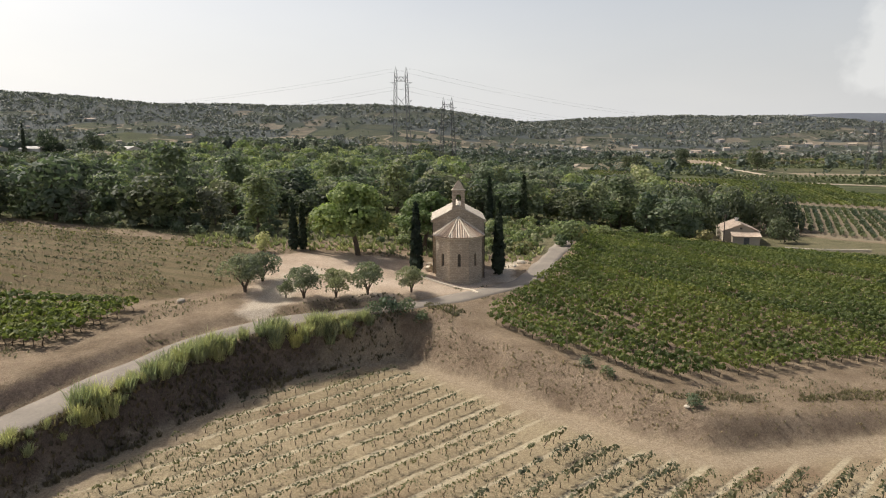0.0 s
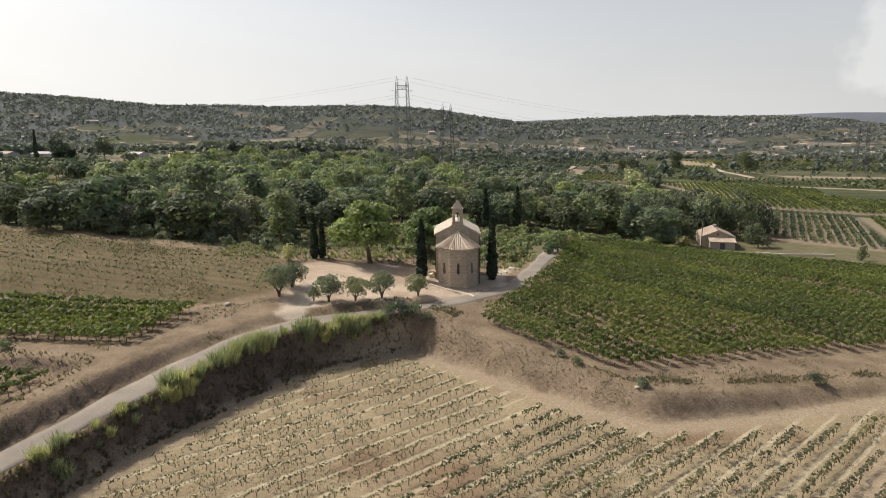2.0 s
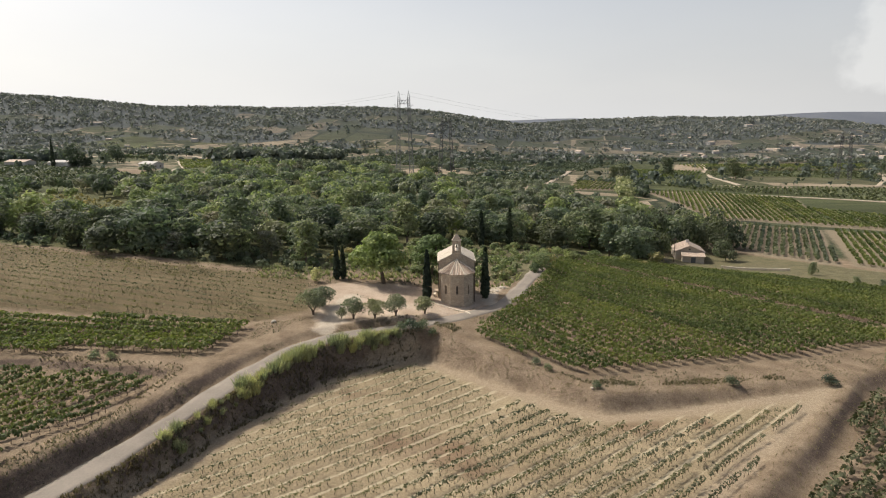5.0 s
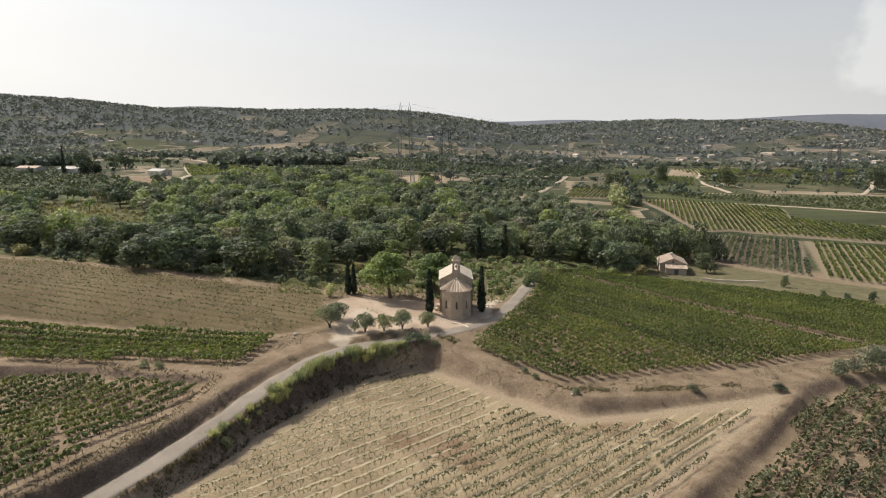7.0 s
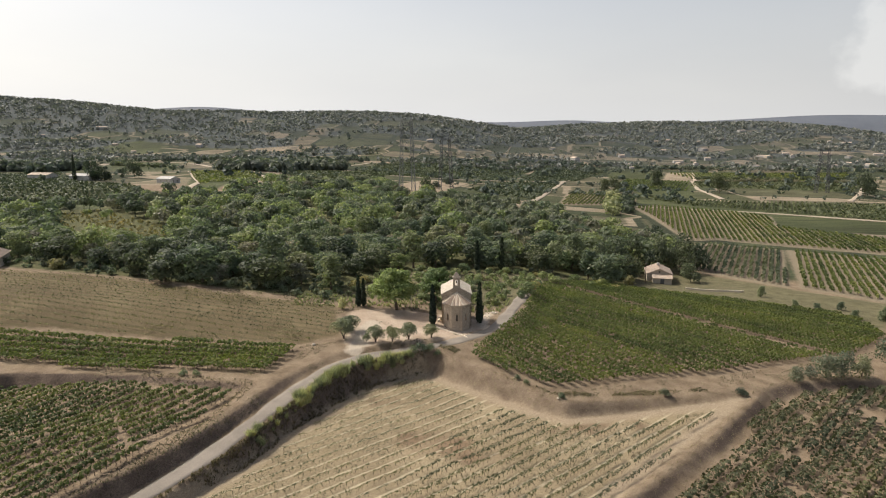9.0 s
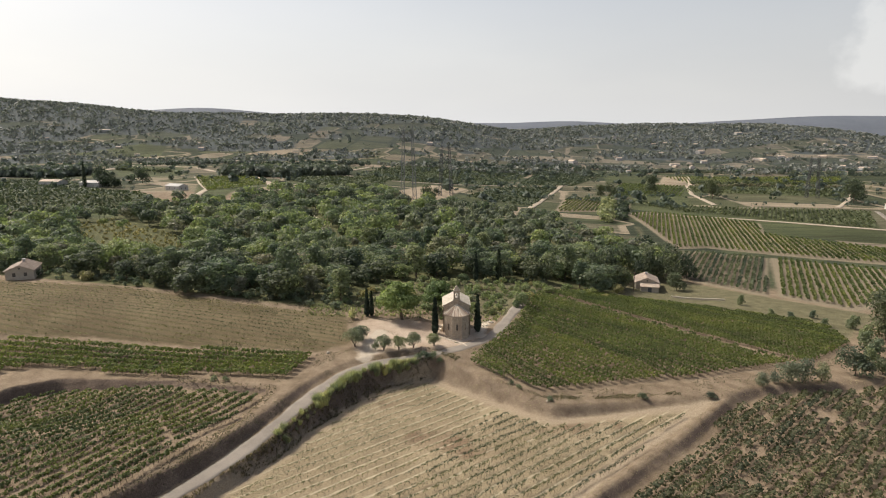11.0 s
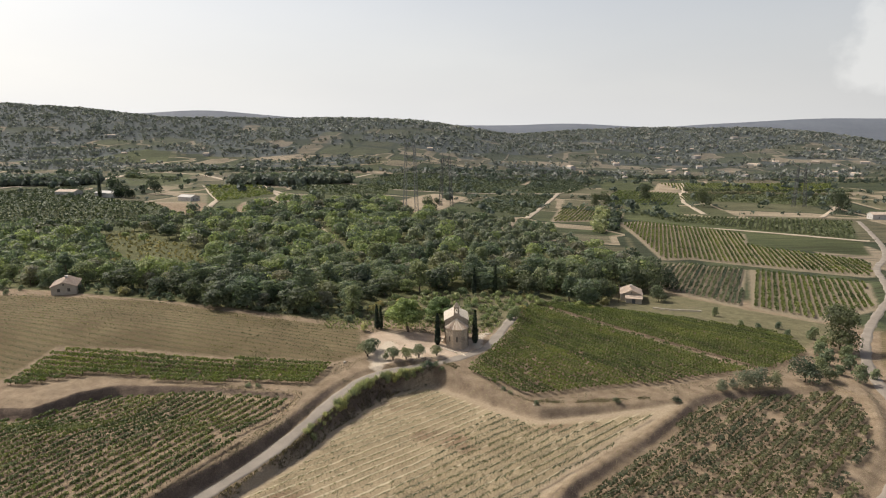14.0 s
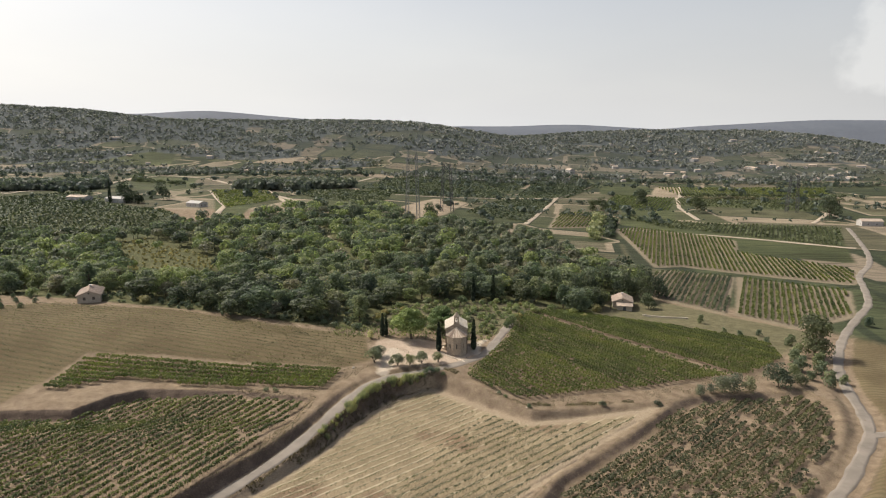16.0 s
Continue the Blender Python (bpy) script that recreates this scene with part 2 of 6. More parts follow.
def ground_z(x, y):
    x, y = np.asarray(x, float), np.asarray(y, float)
    left = smooth(62, 96, y)
    z = 1.2 - np.where(x > 0, 10.3, 8.5 * left) * np.tanh(x / 110) + 2.8 * smooth(150, 420, y)
    z = z + (0.010 * np.clip(y - 76, 0, 30)) * smooth(20, 0, x)
    z = z - 0.055 * np.clip(74 - y, 0, 40) * smooth(0, 18, x) * smooth(70, 40, x) - 0.02 * np.clip(58 - y, 0, 100) * smooth(0, -20, x)
    z = z - 3.2 * np.exp(-((x - 84) / 34) ** 2 - ((y - 180) / 36) ** 2)
    z = z - 0.5 * np.exp(-((x - 4) / 7) ** 2 - ((y - 85) / 5) ** 2)
    z = z - 0.9 * smooth(-3, 6, x) * smooth(80, 70, y) * smooth(95, 55, x)
    z = z - 4.2 * smooth(128, 175, y) * smooth(400, 335, y) * smooth(10, -70, x) * smooth(-330, -240, x)
    # the two low fields, with their banks
    d = edge_distance(x, y, BROWN)
    low = -4.9 - 0.02 * (x - 5) + 0.5 * smooth(50, 70, y)
    wide = 3.7 - 0.1 * smooth(-8, 0, x) - 1.9 * smooth(16, 22, x)
    wear = 0.22 * rough(x, y, 4.6) + 0.16 * rough(x + 7, y, 1.7) * smooth(-8, 0, x)
    z = np.where(z > low, z + (low - z) * np.clip((d + wear + wide + 0.1) / wide, 0, 1) ** (1.0 + 0.6 * smooth(-8, 4, x) - 0.5 * smooth(16, 22, x)), z)
    d = edge_distance(x, y, LOWER)
    low = -7.3 - 0.008 * (x - 70) + 0.02 * np.clip(40 - y, 0, 60)
    z = z + (low - z) * smooth(-3.6, -0.2, d + 0.4 * rough(x, y, 2.7))
    # a step between the two left fields
    d = edge_distance(x, y, LEFT_2)
    z = z - (1.3 + 1.3 * smooth(-60, -85, x)) * smooth(-2.2, -0.9, d + 0.3 * rough(x, y, 2.3)) * smooth(30, 44, y)
    # the roads lie level across
    d = edge_distance(x, y, ROAD, False)
    rz = 0.75 - 0.055 * np.clip(72 - y, 0, 100) - 0.012 * np.clip(y - 84, 0, 60)
    z = z + (rz - z) * smooth(3.7 + 4.5 * smooth(84, 96, y), 2.0, d)
    d = edge_distance(x, y, RIGHT_ROAD, False)
    rz = -8.3 + 0.008 * np.clip(y - 120, 0, 400)
    z = z + (rz - z) * smooth(7, 2.6, d)
    z = z + hills(x, y)
    far = smooth(140, 420, y)
    return z + 0.10 * rough(x, y, 4.0) * smooth(1.6, 4.0, edge_distance(x, y, ROAD, False)) + far * 0.8 * rough(x, y, 60) + smooth(900, 1500, y) * 7 * rough(x, y, 170)


def drop(x, y):
    return float(ground_z(np.array([x]), np.array([y]))[0])


# ---- materials ----
class Nodes:
    """A short way to write node materials."""

    def __init__(self, name, rough_value=0.9, spec=0.2):
        self.m = bpy.data.materials.new(name)
        self.m.use_nodes = True
        self.t = self.m.node_tree
        self.b = self.t.nodes["Principled BSDF"]
        self.b.inputs["Roughness"].default_value = rough_value
        self.b.inputs["Specular IOR Level"].default_value = spec
        self.pos = self.add("ShaderNodeNewGeometry").outputs["Position"]

    def add(self, kind, **props):
        n = self.t.nodes.new(kind)
        for k, v in props.items():
            setattr(n, k, v)
        return n

    def put(self, value, socket):
        if hasattr(value, "links"):
            self.t.links.new(value, socket)
        elif isinstance(value, tuple):
            socket.default_value = (*value, 1)[:4] if len(socket.default_value) == 4 else value
        else:
            socket.default_value = value

    def noise(self, scale, detail=4, rough_value=0.55, vec=None):
        n = self.add("ShaderNodeTexNoise")
        n.inputs["Scale"].default_value, n.inputs["Detail"].default_value, n.inputs["Roughness"].default_value = scale, detail, rough_value
        self.put(self.pos if vec is None else vec, n.inputs["Vector"])
        return n.outputs["Fac"]

    def ramp(self, value, *stops):
        n = self.add("ShaderNodeValToRGB")
        while len(n.color_ramp.elements) < len(stops):
            n.color_ramp.elements.new(0.5)
        for e, (at, col) in zip(n.color_ramp.elements, stops):
            e.position, e.color = at, (*col, 1) if isinstance(col, tuple) else (col, col, col, 1)
        self.put(value, n.inputs["Fac"])
        return n.outputs["Color"]

    def mix(self, fac, a, b, blend="MIX"):
        n = self.add("ShaderNodeMixRGB", blend_type=blend)
        self.put(fac, n.inputs["Fac"]), self.put(a, n.inputs["Color1"]), self.put(b, n.inputs["Color2"])
        return n.outputs["Color"]

    def math(self, op, a, b=0.0, c=0.0):
        n = self.add("ShaderNodeMath", operation=op)
        self.put(a, n.inputs[0]), self.put(b, n.inputs[1])
        if op in ("MULTIPLY_ADD", "SMOOTH_MIN"):
            self.put(c, n.inputs[2])
        return n.outputs[0]

    def range(self, v, lo, hi, a=0.0, b=1.0):
        n = self.add("ShaderNodeMapRange", interpolation_type="SMOOTHSTEP")
        for s, x in zip(n.inputs, (v, lo, hi, a, b)):
            self.put(x, s)
        return n.outputs[0]

    def attr(self, name):
        return self.add("ShaderNodeAttribute", attribute_name=name).outputs["Fac"]

    def done(self, colour, bump=None, height=0.05, strength=0.6):
        self.put(colour, self.b.inputs["Base Color"])
        if bump is not None:
            n = self.add("ShaderNodeBump")
            n.inputs["Strength"].default_value, n.inputs["Distance"].default_value = strength, height
            self.put(bump, n.inputs["Height"])
            self.put(n.outputs["Normal"], self.b.inputs["Normal"])
        return self.m


def two_tone(name, a, b, scale, fine=None, rough_value=0.9, bump=0.03, vary=0.0):
    """A surface of two tones at two scales."""
    n = Nodes(name, rough_value)
    big, small = n.noise(scale, 4), n.noise(fine or scale * 9, 3)
    col = n.ramp(n.math("MULTIPLY_ADD", small, 0.45, n.math("MULTIPLY", big, 0.55)), (0.32, a), (0.68, b))
    if vary:
        r = n.add("ShaderNodeObjectInfo").outputs["Random"]
        col = n.mix(1.0, col, n.ramp(r, (0.0, 1 - vary), (1.0, 1 + vary * 0.0 + 0.0)), "MULTIPLY")
    return n.done(col, small, bump)


def leaves(name, dark, light, warm=None, grey=0.3, thin=0.36):
    """Foliage: each leaf clump takes its own tone, each plant a drift of its own."""
    n = Nodes(name, 0.65, 0.25)
    isl = n.add("ShaderNodeNewGeometry").outputs["Random Per Island"]
    rnd = n.add("ShaderNodeObjectInfo").outputs["Random"]
    dark, light, warm = (tuple(2.0 * (v * (1 - grey) + grey * (0.3 * k[0] + 0.6 * k[1] + 0.1 * k[2])) for v in k) for k in (dark, light, warm or light))
    dark = tuple(0.6 * a + 0.4 * b for a, b in zip(dark, light))
    col = n.ramp(isl, (0.0, dark), (0.75, light), (1.0, warm))
    col = n.mix(1.0, col, n.ramp(rnd, (0.0, (0.66, 0.72, 0.74)), (0.5, (1.0, 1.0, 0.95)), (1.0, (1.16, 1.1, 0.9))), "MULTIPLY")
    col = n.mix(1.0, col, n.ramp(n.noise(0.08, 3), (0.32, (0.70, 0.75, 0.78)), (0.68, (1.25, 1.2, 1.08))), "MULTIPLY")
    n.b.inputs["Subsurface Weight"].default_value = 0.0
    m = n.done(col)
    tr = n.add("ShaderNodeBsdfTranslucent")
    n.put(n.mix(1.0, col, (0.95, 1.1, 0.72), "MULTIPLY"), tr.inputs["Color"])
    mx = n.add("ShaderNodeMixShader")
    mx.inputs[0].default_value = thin
    out = n.t.nodes["Material Output"]
    n.t.links.new(n.b.outputs[0], mx.inputs[1]), n.t.links.new(tr.outputs[0], mx.inputs[2]), n.t.links.new(mx.outputs[0], out.inputs["Surface"])
    return m


def ground_material():
    n = Nodes("dry_earth", 0.95, 0.1)
    wob = n.math("MULTIPLY", n.math("SUBTRACT", n.noise(0.55, 4), 0.5), 2.6)
    fine, mid, big = n.noise(2.6, 8, 0.78), n.noise(0.35, 4), n.noise(0.05, 3)
    grass = n.ramp(n.math("MULTIPLY_ADD", fine, 0.5, n.math("MULTIPLY", mid, 0.5)), (0.3, (0.105, 0.076, 0.047)), (0.5, (0.20, 0.15, 0.10)), (0.72, (0.31, 0.242, 0.165)))
    # dark weeds on steep ground; part of the banks' shade is in these tones
    weeds = n.ramp(n.math("MULTIPLY_ADD", fine, 0.6, n.math("MULTIPLY", mid, 0.4)), (0.32, (0.06, 0.045, 0.036)), (0.52, (0.14, 0.104, 0.078)), (0.7, (0.245, 0.188, 0.135)))
    up = n.add("ShaderNodeSeparateXYZ")
    n.put(n.add("ShaderNodeNewGeometry").outputs["Normal"], up.inputs[0])
    steep = n.range(n.math("MULTIPLY_ADD", wob, 0.03, up.outputs["Z"]), 0.93, 0.80)
    earth = n.ramp(n.math("MULTIPLY_ADD", fine, 0.55, n.math("MULTIPLY", mid, 0.45)), (0.32, (0.115, 0.083, 0.057)), (0.52, (0.215, 0.162, 0.112)), (0.7, (0.32, 0.25, 0.175)))
    bare = n.range(n.math("ADD", n.attr("earth"), wob), -0.8, 0.8)
    col = n.mix(steep, grass, n.mix(bare, weeds, earth))

    def zone(col, name, tone, soft=0.35):
        d = n.math("ADD", n.attr(name), wob)
        return n.mix(n.range(d, -soft, soft), col, tone)

    yard = n.ramp(n.math("MULTIPLY_ADD", fine, 0.35, n.math("MULTIPLY", n.noise(0.16, 4), 0.65)), (0.34, (0.28, 0.21, 0.148)), (0.62, (0.49, 0.395, 0.30)))
    col = zone(col, "yard", yard, 0.9)
    # stripes of straw between the rows of the lower field
    turn = n.add("ShaderNodeMapping")
    turn.inputs["Rotation"].default_value = (0, 0, -ROW_BROWN)
    n.put(n.pos, turn.inputs["Vector"])
    part = n.add("ShaderNodeSeparateXYZ")
    n.put(turn.outputs[0], part.inputs[0])
    wave = n.math("SINE", n.math("MULTIPLY", n.math("MULTIPLY_ADD", n.noise(0.4, 3), 0.5, part.outputs["Y"]), 2 * math.pi / SPACE_BROWN))
    long = n.add("ShaderNodeMapping")
    long.inputs["Scale"].default_value = (0.03, 0.42, 1.0)
    n.put(turn.outputs[0], long.inputs["Vector"])
    patch = n.noise(1.0, 3, 0.5, long.outputs[0])
    straw = n.math("MULTIPLY", n.range(n.math("MULTIPLY_ADD", patch, 1.2, wave), 1.28, 1.56), n.math("MULTIPLY", n.range(n.attr("brown"), 1.8, 3.4), 0.62))
    soil = n.ramp(n.math("MULTIPLY_ADD", fine, 0.6, n.math("MULTIPLY", big, 0.4)), (0.32, (0.165, 0.125, 0.074)), (0.68, (0.385, 0.315, 0.20)))
    red = n.range(n.noise(0.045, 3), 0.52, 0.62)
    soil = n.mix(n.math("MULTIPLY", red, 0.7), soil, (0.17, 0.11, 0.07))
    strawy = n.ramp(fine, (0.3, (0.34, 0.285, 0.18)), (0.7, (0.58, 0.51, 0.36)))
    bare = n.ramp(fine, (0.3, (0.22, 0.168, 0.11)), (0.7, (0.36, 0.29, 0.20)))
    soil = n.mix(n.range(n.math("ADD", n.attr("brown"), wob), 4.0, 1.6), soil, bare)
    col = zone(col, "brown", n.mix(straw, soil, strawy), 0.8)
    dry = n.ramp(n.math("MULTIPLY_ADD", fine, 0.5, n.math("MULTIPLY", n.noise(0.07, 4), 0.5)), (0.34, (0.09, 0.066, 0.037)), (0.5, (0.138, 0.106, 0.06)), (0.68, (0.19, 0.152, 0.088)))
    lay = n.add("ShaderNodeMapping")
    lay.inputs["Rotation"].default_value = (0, 0, radians(14))
    n.put(n.pos, lay.inputs["Vector"])
    cut = n.add("ShaderNodeSeparateXYZ")
    n.put(lay.outputs[0], cut.inputs[0])
    ridge_wave = n.math("SINE", n.math("MULTIPLY", n.math("MULTIPLY_ADD", n.noise(0.5, 3), 0.6, cut.outputs["Y"]), 2 * math.pi / 2.25))
    dry = n.mix(n.math("MULTIPLY", n.range(n.math("ADD", ridge_wave, n.noise(0.8, 3)), 0.4, 1.2), 0.5), dry, (0.085, 0.075, 0.036))
    col = zone(col, "dry", dry, 0.8)
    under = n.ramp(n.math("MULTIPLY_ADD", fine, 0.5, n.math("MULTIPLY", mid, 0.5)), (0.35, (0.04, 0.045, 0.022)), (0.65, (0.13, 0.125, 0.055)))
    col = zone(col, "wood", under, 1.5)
    # the patchwork of far fields
    stretch = n.add("ShaderNodeMapping")
    stretch.inputs["Rotation"].default_value, stretch.inputs["Scale"].default_value = (0, 0, 0.25), (0.75, 0.6, 0.0)
    n.put(n.pos, stretch.inputs["Vector"])
    cell = []
    for feature in ("F1", "F2"):
        vor = n.add("ShaderNodeTexVoronoi", feature=feature, distance="CHEBYCHEV")
        vor.inputs["Scale"].default_value, vor.inputs["Randomness"].default_value = 0.016, 0.8
        n.put(stretch.outputs[0], vor.inputs["Vector"])
        cell.append(vor)
    pick = n.add("ShaderNodeSeparateColor")
    n.put(cell[0].outputs["Color"], pick.inputs[0])
    field = n.ramp(pick.outputs[0], (0.0, (0.055, 0.064, 0.034)), (0.3, (0.078, 0.088, 0.044)), (0.6, (0.105, 0.106, 0.055)), (0.84, (0.14, 0.124, 0.08)), (0.96, (0.27, 0.22, 0.155)))
    field = n.mix(1.0, field, n.ramp(n.noise(0.03, 5), (0.3, 0.55), (0.7, 0.95)), "MULTIPLY")
    hedge = n.mix(n.range(pick.outputs[1], 0.45, 0.55), (0.035, 0.042, 0.024), (0.24, 0.195, 0.135))
    gap = n.math("SUBTRACT", cell[1].outputs["Distance"], cell[0].outputs["Distance"])
    field = n.mix(n.range(n.math("MULTIPLY_ADD", wob, 0.012, gap), 0.085, 0.04), field, hedge)
    leafy = n.ramp(n.math("MULTIPLY_ADD", fine, 0.4, n.math("MULTIPLY", n.noise(0.02, 5), 0.6)), (0.35, (0.046, 0.054, 0.025)), (0.65, (0.085, 0.092, 0.042)))
    combed = n.add("ShaderNodeMapping")
    combed.inputs["Rotation"].default_value, combed.inputs["Scale"].default_value = (0, 0, -1.15), (0.02, 0.34, 0.0)
    n.put(n.pos, combed.inputs["Vector"])
    rows = n.ramp(n.noise(1.0, 4, 0.6, combed.outputs[0]), (0.36, 0.55), (0.62, 1.25))
    leafy = n.mix(1.0, leafy, rows, "MULTIPLY")
    field = n.mix(0.8, field, rows, "MULTIPLY")
    col = n.mix(n.range(n.math("ADD", n.attr("far"), n.math("MULTIPLY", wob, 3.0)), -4.0, 4.0), col, field)
    col = zone(col, "green", n.mix(1.0, leafy, n.ramp(n.noise(0.008, 1), (0.4, 0.8), (0.6, 1.15)), "MULTIPLY"), 2.0)
    col = zone(col, "tan", n.ramp(n.math("MULTIPLY_ADD", fine, 0.3, n.math("MULTIPLY", big, 0.7)), (0.35, (0.20, 0.155, 0.105)), (0.65, (0.30, 0.245, 0.17))), 2.0)
    # distance haze is put into these blue-grey slope and wood floor tones
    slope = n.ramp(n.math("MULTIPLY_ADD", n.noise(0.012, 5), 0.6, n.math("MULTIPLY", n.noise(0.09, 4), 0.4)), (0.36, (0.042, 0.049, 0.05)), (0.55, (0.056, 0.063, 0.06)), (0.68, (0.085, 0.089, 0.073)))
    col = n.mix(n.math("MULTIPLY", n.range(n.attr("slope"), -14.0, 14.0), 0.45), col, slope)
    floor = n.ramp(n.math("MULTIPLY_ADD", n.noise(0.05, 5), 0.6, n.math("MULTIPLY", n.noise(0.3, 3), 0.4)), (0.36, (0.05, 0.058, 0.058)), (0.66, (0.082, 0.09, 0.084)))
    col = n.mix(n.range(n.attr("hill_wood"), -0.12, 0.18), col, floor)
    meadow = n.ramp(n.math("MULTIPLY_ADD", fine, 0.4, n.math("MULTIPLY", mid, 0.6)), (0.35, (0.085, 0.08, 0.043)), (0.65, (0.16, 0.14, 0.08)))
    col = zone(col, "meadow", meadow, 2.0)
    col = zone(col, "track", n.ramp(fine, (0.3, (0.36, 0.30, 0.225)), (0.7, (0.50, 0.425, 0.33))), 0.7)
    col = zone(col, "pale", n.ramp(fine, (0.3, (0.155, 0.125, 0.082)), (0.7, (0.25, 0.207, 0.145))), 1.2)
    col = n.mix(1.0, col, n.ramp(n.noise(7.5, 5, 0.75), (0.32, 0.66), (0.68, 1.26)), "MULTIPLY")
    return n.done(col, fine, 0.16, 1.0)


ROW_BROWN, SPACE_BROWN = radians(42), 2.25
GROUND = ground_material()


def build_ground():
    def axis(lo, hi, step, far_lo, far_hi, grow):
        mid = list(np.arange(lo, hi + 1e-6, step))
        out, s = [], step
        v = hi
        while v < far_hi:
            s *= grow
            v += s
            out.append(v)
        pre, s, v = [], step, lo
        while v > far_lo:
            s *= grow
            v -= s
            pre.append(v)
        return np.array(pre[::-1] + mid + out)

    xs, ys = axis(-125, 130, 0.9, -2700, 2700, 1.045), axis(4, 125, 0.75, -400, 4300, 1.036)
    gx, gy = np.meshgrid(xs, ys)
    gz = ground_z(gx, gy)
    nx, ny = len(xs), len(ys)
    i = np.arange(nx * ny).reshape(ny, nx)
    faces = np.stack([i[:-1, :-1], i[:-1, 1:], i[1:, 1:], i[1:, :-1]], -1).reshape(-1, 4)
    me = bpy.data.meshes.new("ground")
    me.vertices.add(nx * ny)
    me.vertices.foreach_set("co", np.stack([gx, gy, gz], -1).ravel())
    me.loops.add(faces.size)
    me.loops.foreach_set("vertex_index", faces.ravel())
    me.polygons.add(len(faces))
    me.polygons.foreach_set("loop_start", np.arange(0, faces.size, 4))
    me.polygons.foreach_set("use_smooth", np.ones(len(faces), bool))
    me.update(calc_edges=True)
    for name, d in (("yard", edge_distance(gx, gy, YARD)), ("brown", edge_distance(gx, gy, BROWN)), ("dry", np.maximum(edge_distance(gx, gy, DRY), edge_distance(gx, gy, EAST_DRY))),
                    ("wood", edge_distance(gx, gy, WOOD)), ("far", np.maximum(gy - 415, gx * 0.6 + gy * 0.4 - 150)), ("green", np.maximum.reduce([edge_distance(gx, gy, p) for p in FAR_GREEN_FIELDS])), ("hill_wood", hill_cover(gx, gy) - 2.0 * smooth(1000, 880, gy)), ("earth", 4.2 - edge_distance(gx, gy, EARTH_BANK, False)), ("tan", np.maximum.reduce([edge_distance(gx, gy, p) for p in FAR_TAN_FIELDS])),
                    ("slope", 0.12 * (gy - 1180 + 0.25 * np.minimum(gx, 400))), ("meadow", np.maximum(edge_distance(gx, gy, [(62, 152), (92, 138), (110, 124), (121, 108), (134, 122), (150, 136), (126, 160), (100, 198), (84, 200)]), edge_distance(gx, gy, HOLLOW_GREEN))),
                    ("track", np.maximum.reduce([w - edge_distance(gx, gy, p, False) for p, w in zip(TRACKS, (1.9, 1.3, 0.8))])), ("pale", np.maximum.reduce([edge_distance(gx, gy, p) for p in PALE]))):
        a = me.attributes.new(name, "FLOAT", "POINT")
        a.data.foreach_set("value", np.clip(d, -20, 20).astype(np.float32).ravel())
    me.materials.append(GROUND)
    return tagged(new("ground", me), "dry rolling farmland with earth banks, fields and hills", "ground", kind="structure")


build_ground()


def mesh_ob(name, verts, faces, mat, smooth_shade=False):
    me = bpy.data.meshes.new(name)
    me.from_pydata([tuple(v) for v in verts], [], [tuple(f) for f in faces])
    me.materials.append(mat)
    if smooth_shade:
        me.polygons.foreach_set("use_smooth", np.ones(len(me.polygons), bool))
    return new(name, me)


def strip(name, line, half, mat, lift=0.05, step=1.0):
    """A lane that lies on the ground along a line, with rounded edges and a thickness."""
    pts = [np.array(line[0], float)]
    for a, b in zip(line, line[1:]):
        a, b = np.array(a, float), np.array(b, float)
        n = max(1, int(np.hypot(*(b - a)) / step))
        pts += [a + (b - a) * (k + 1) / n for k in range(n)]
    pts = np.array(pts)
    tang = np.gradient(pts, axis=0)
    tang /= np.linalg.norm(tang, axis=1)[:, None]
    side = np.stack([-tang[:, 1], tang[:, 0]], -1)
    offs = [(-1.06, -0.25), (-1.0, 0.0), (-0.5, 0.03), (0, 0.05), (0.5, 0.03), (1.0, 0.0), (1.06, -0.25)]
    i = np.arange(len(pts))
    h = half + 0.18 * np.sin(i * 0.37) + 0.12 * np.sin(i * 0.91 + 1)
    q = (pts[:, None] + (side * h[:, None])[:, None] * np.array([o for o, _ in offs])[None, :, None]).reshape(-1, 2)
    verts = np.column_stack([q, ground_z(q[:, 0], q[:, 1]) + lift + np.tile([dz for _, dz in offs], len(pts))])
    faces = []
    k = len(offs)
    for i in range(len(pts) - 1):
        faces += [(i * k + j, (i + 1) * k + j, (i + 1) * k + j + 1, i * k + j + 1) for j in range(k - 1)]
    return mesh_ob(name, verts, faces, mat, True)


def road_material():
    n = Nodes("worn_asphalt", 0.85, 0.25)
    f = n.noise(4.0, 5, 0.7)
    col = n.ramp(n.math("MULTIPLY_ADD", f, 0.4, n.math("MULTIPLY", n.noise(0.22, 4), 0.6)), (0.32, (0.145, 0.124, 0.10)), (0.66, (0.25, 0.215, 0.173)))
    return n.done(col, f, 0.02)


ROAD_MAT = road_material()
tagged(strip("road", ROAD, 1.65, ROAD_MAT), "narrow pale worn asphalt lane", "road", kind="structure")
tagged(strip("road", RIGHT_ROAD, 1.7, ROAD_MAT), "narrow grey asphalt country road", "road", kind="structure")
tagged(strip("road", rounded([(113, 48.5), (120, 49), (140, 45), (175, 40)]), 1.5, ROAD_MAT), "narrow side road joining the country road", "road", kind="structure")

TRACK_MAT = two_tone("pale_dirt", (0.26, 0.212, 0.155), (0.40, 0.335, 0.25), 0.25, 2.5)
for line in FAR_LANES:
    tagged(strip("track", line, 2.1, TRACK_MAT, 0.45, 7.0), "pale dirt track between valley fields", "track", kind="structure")

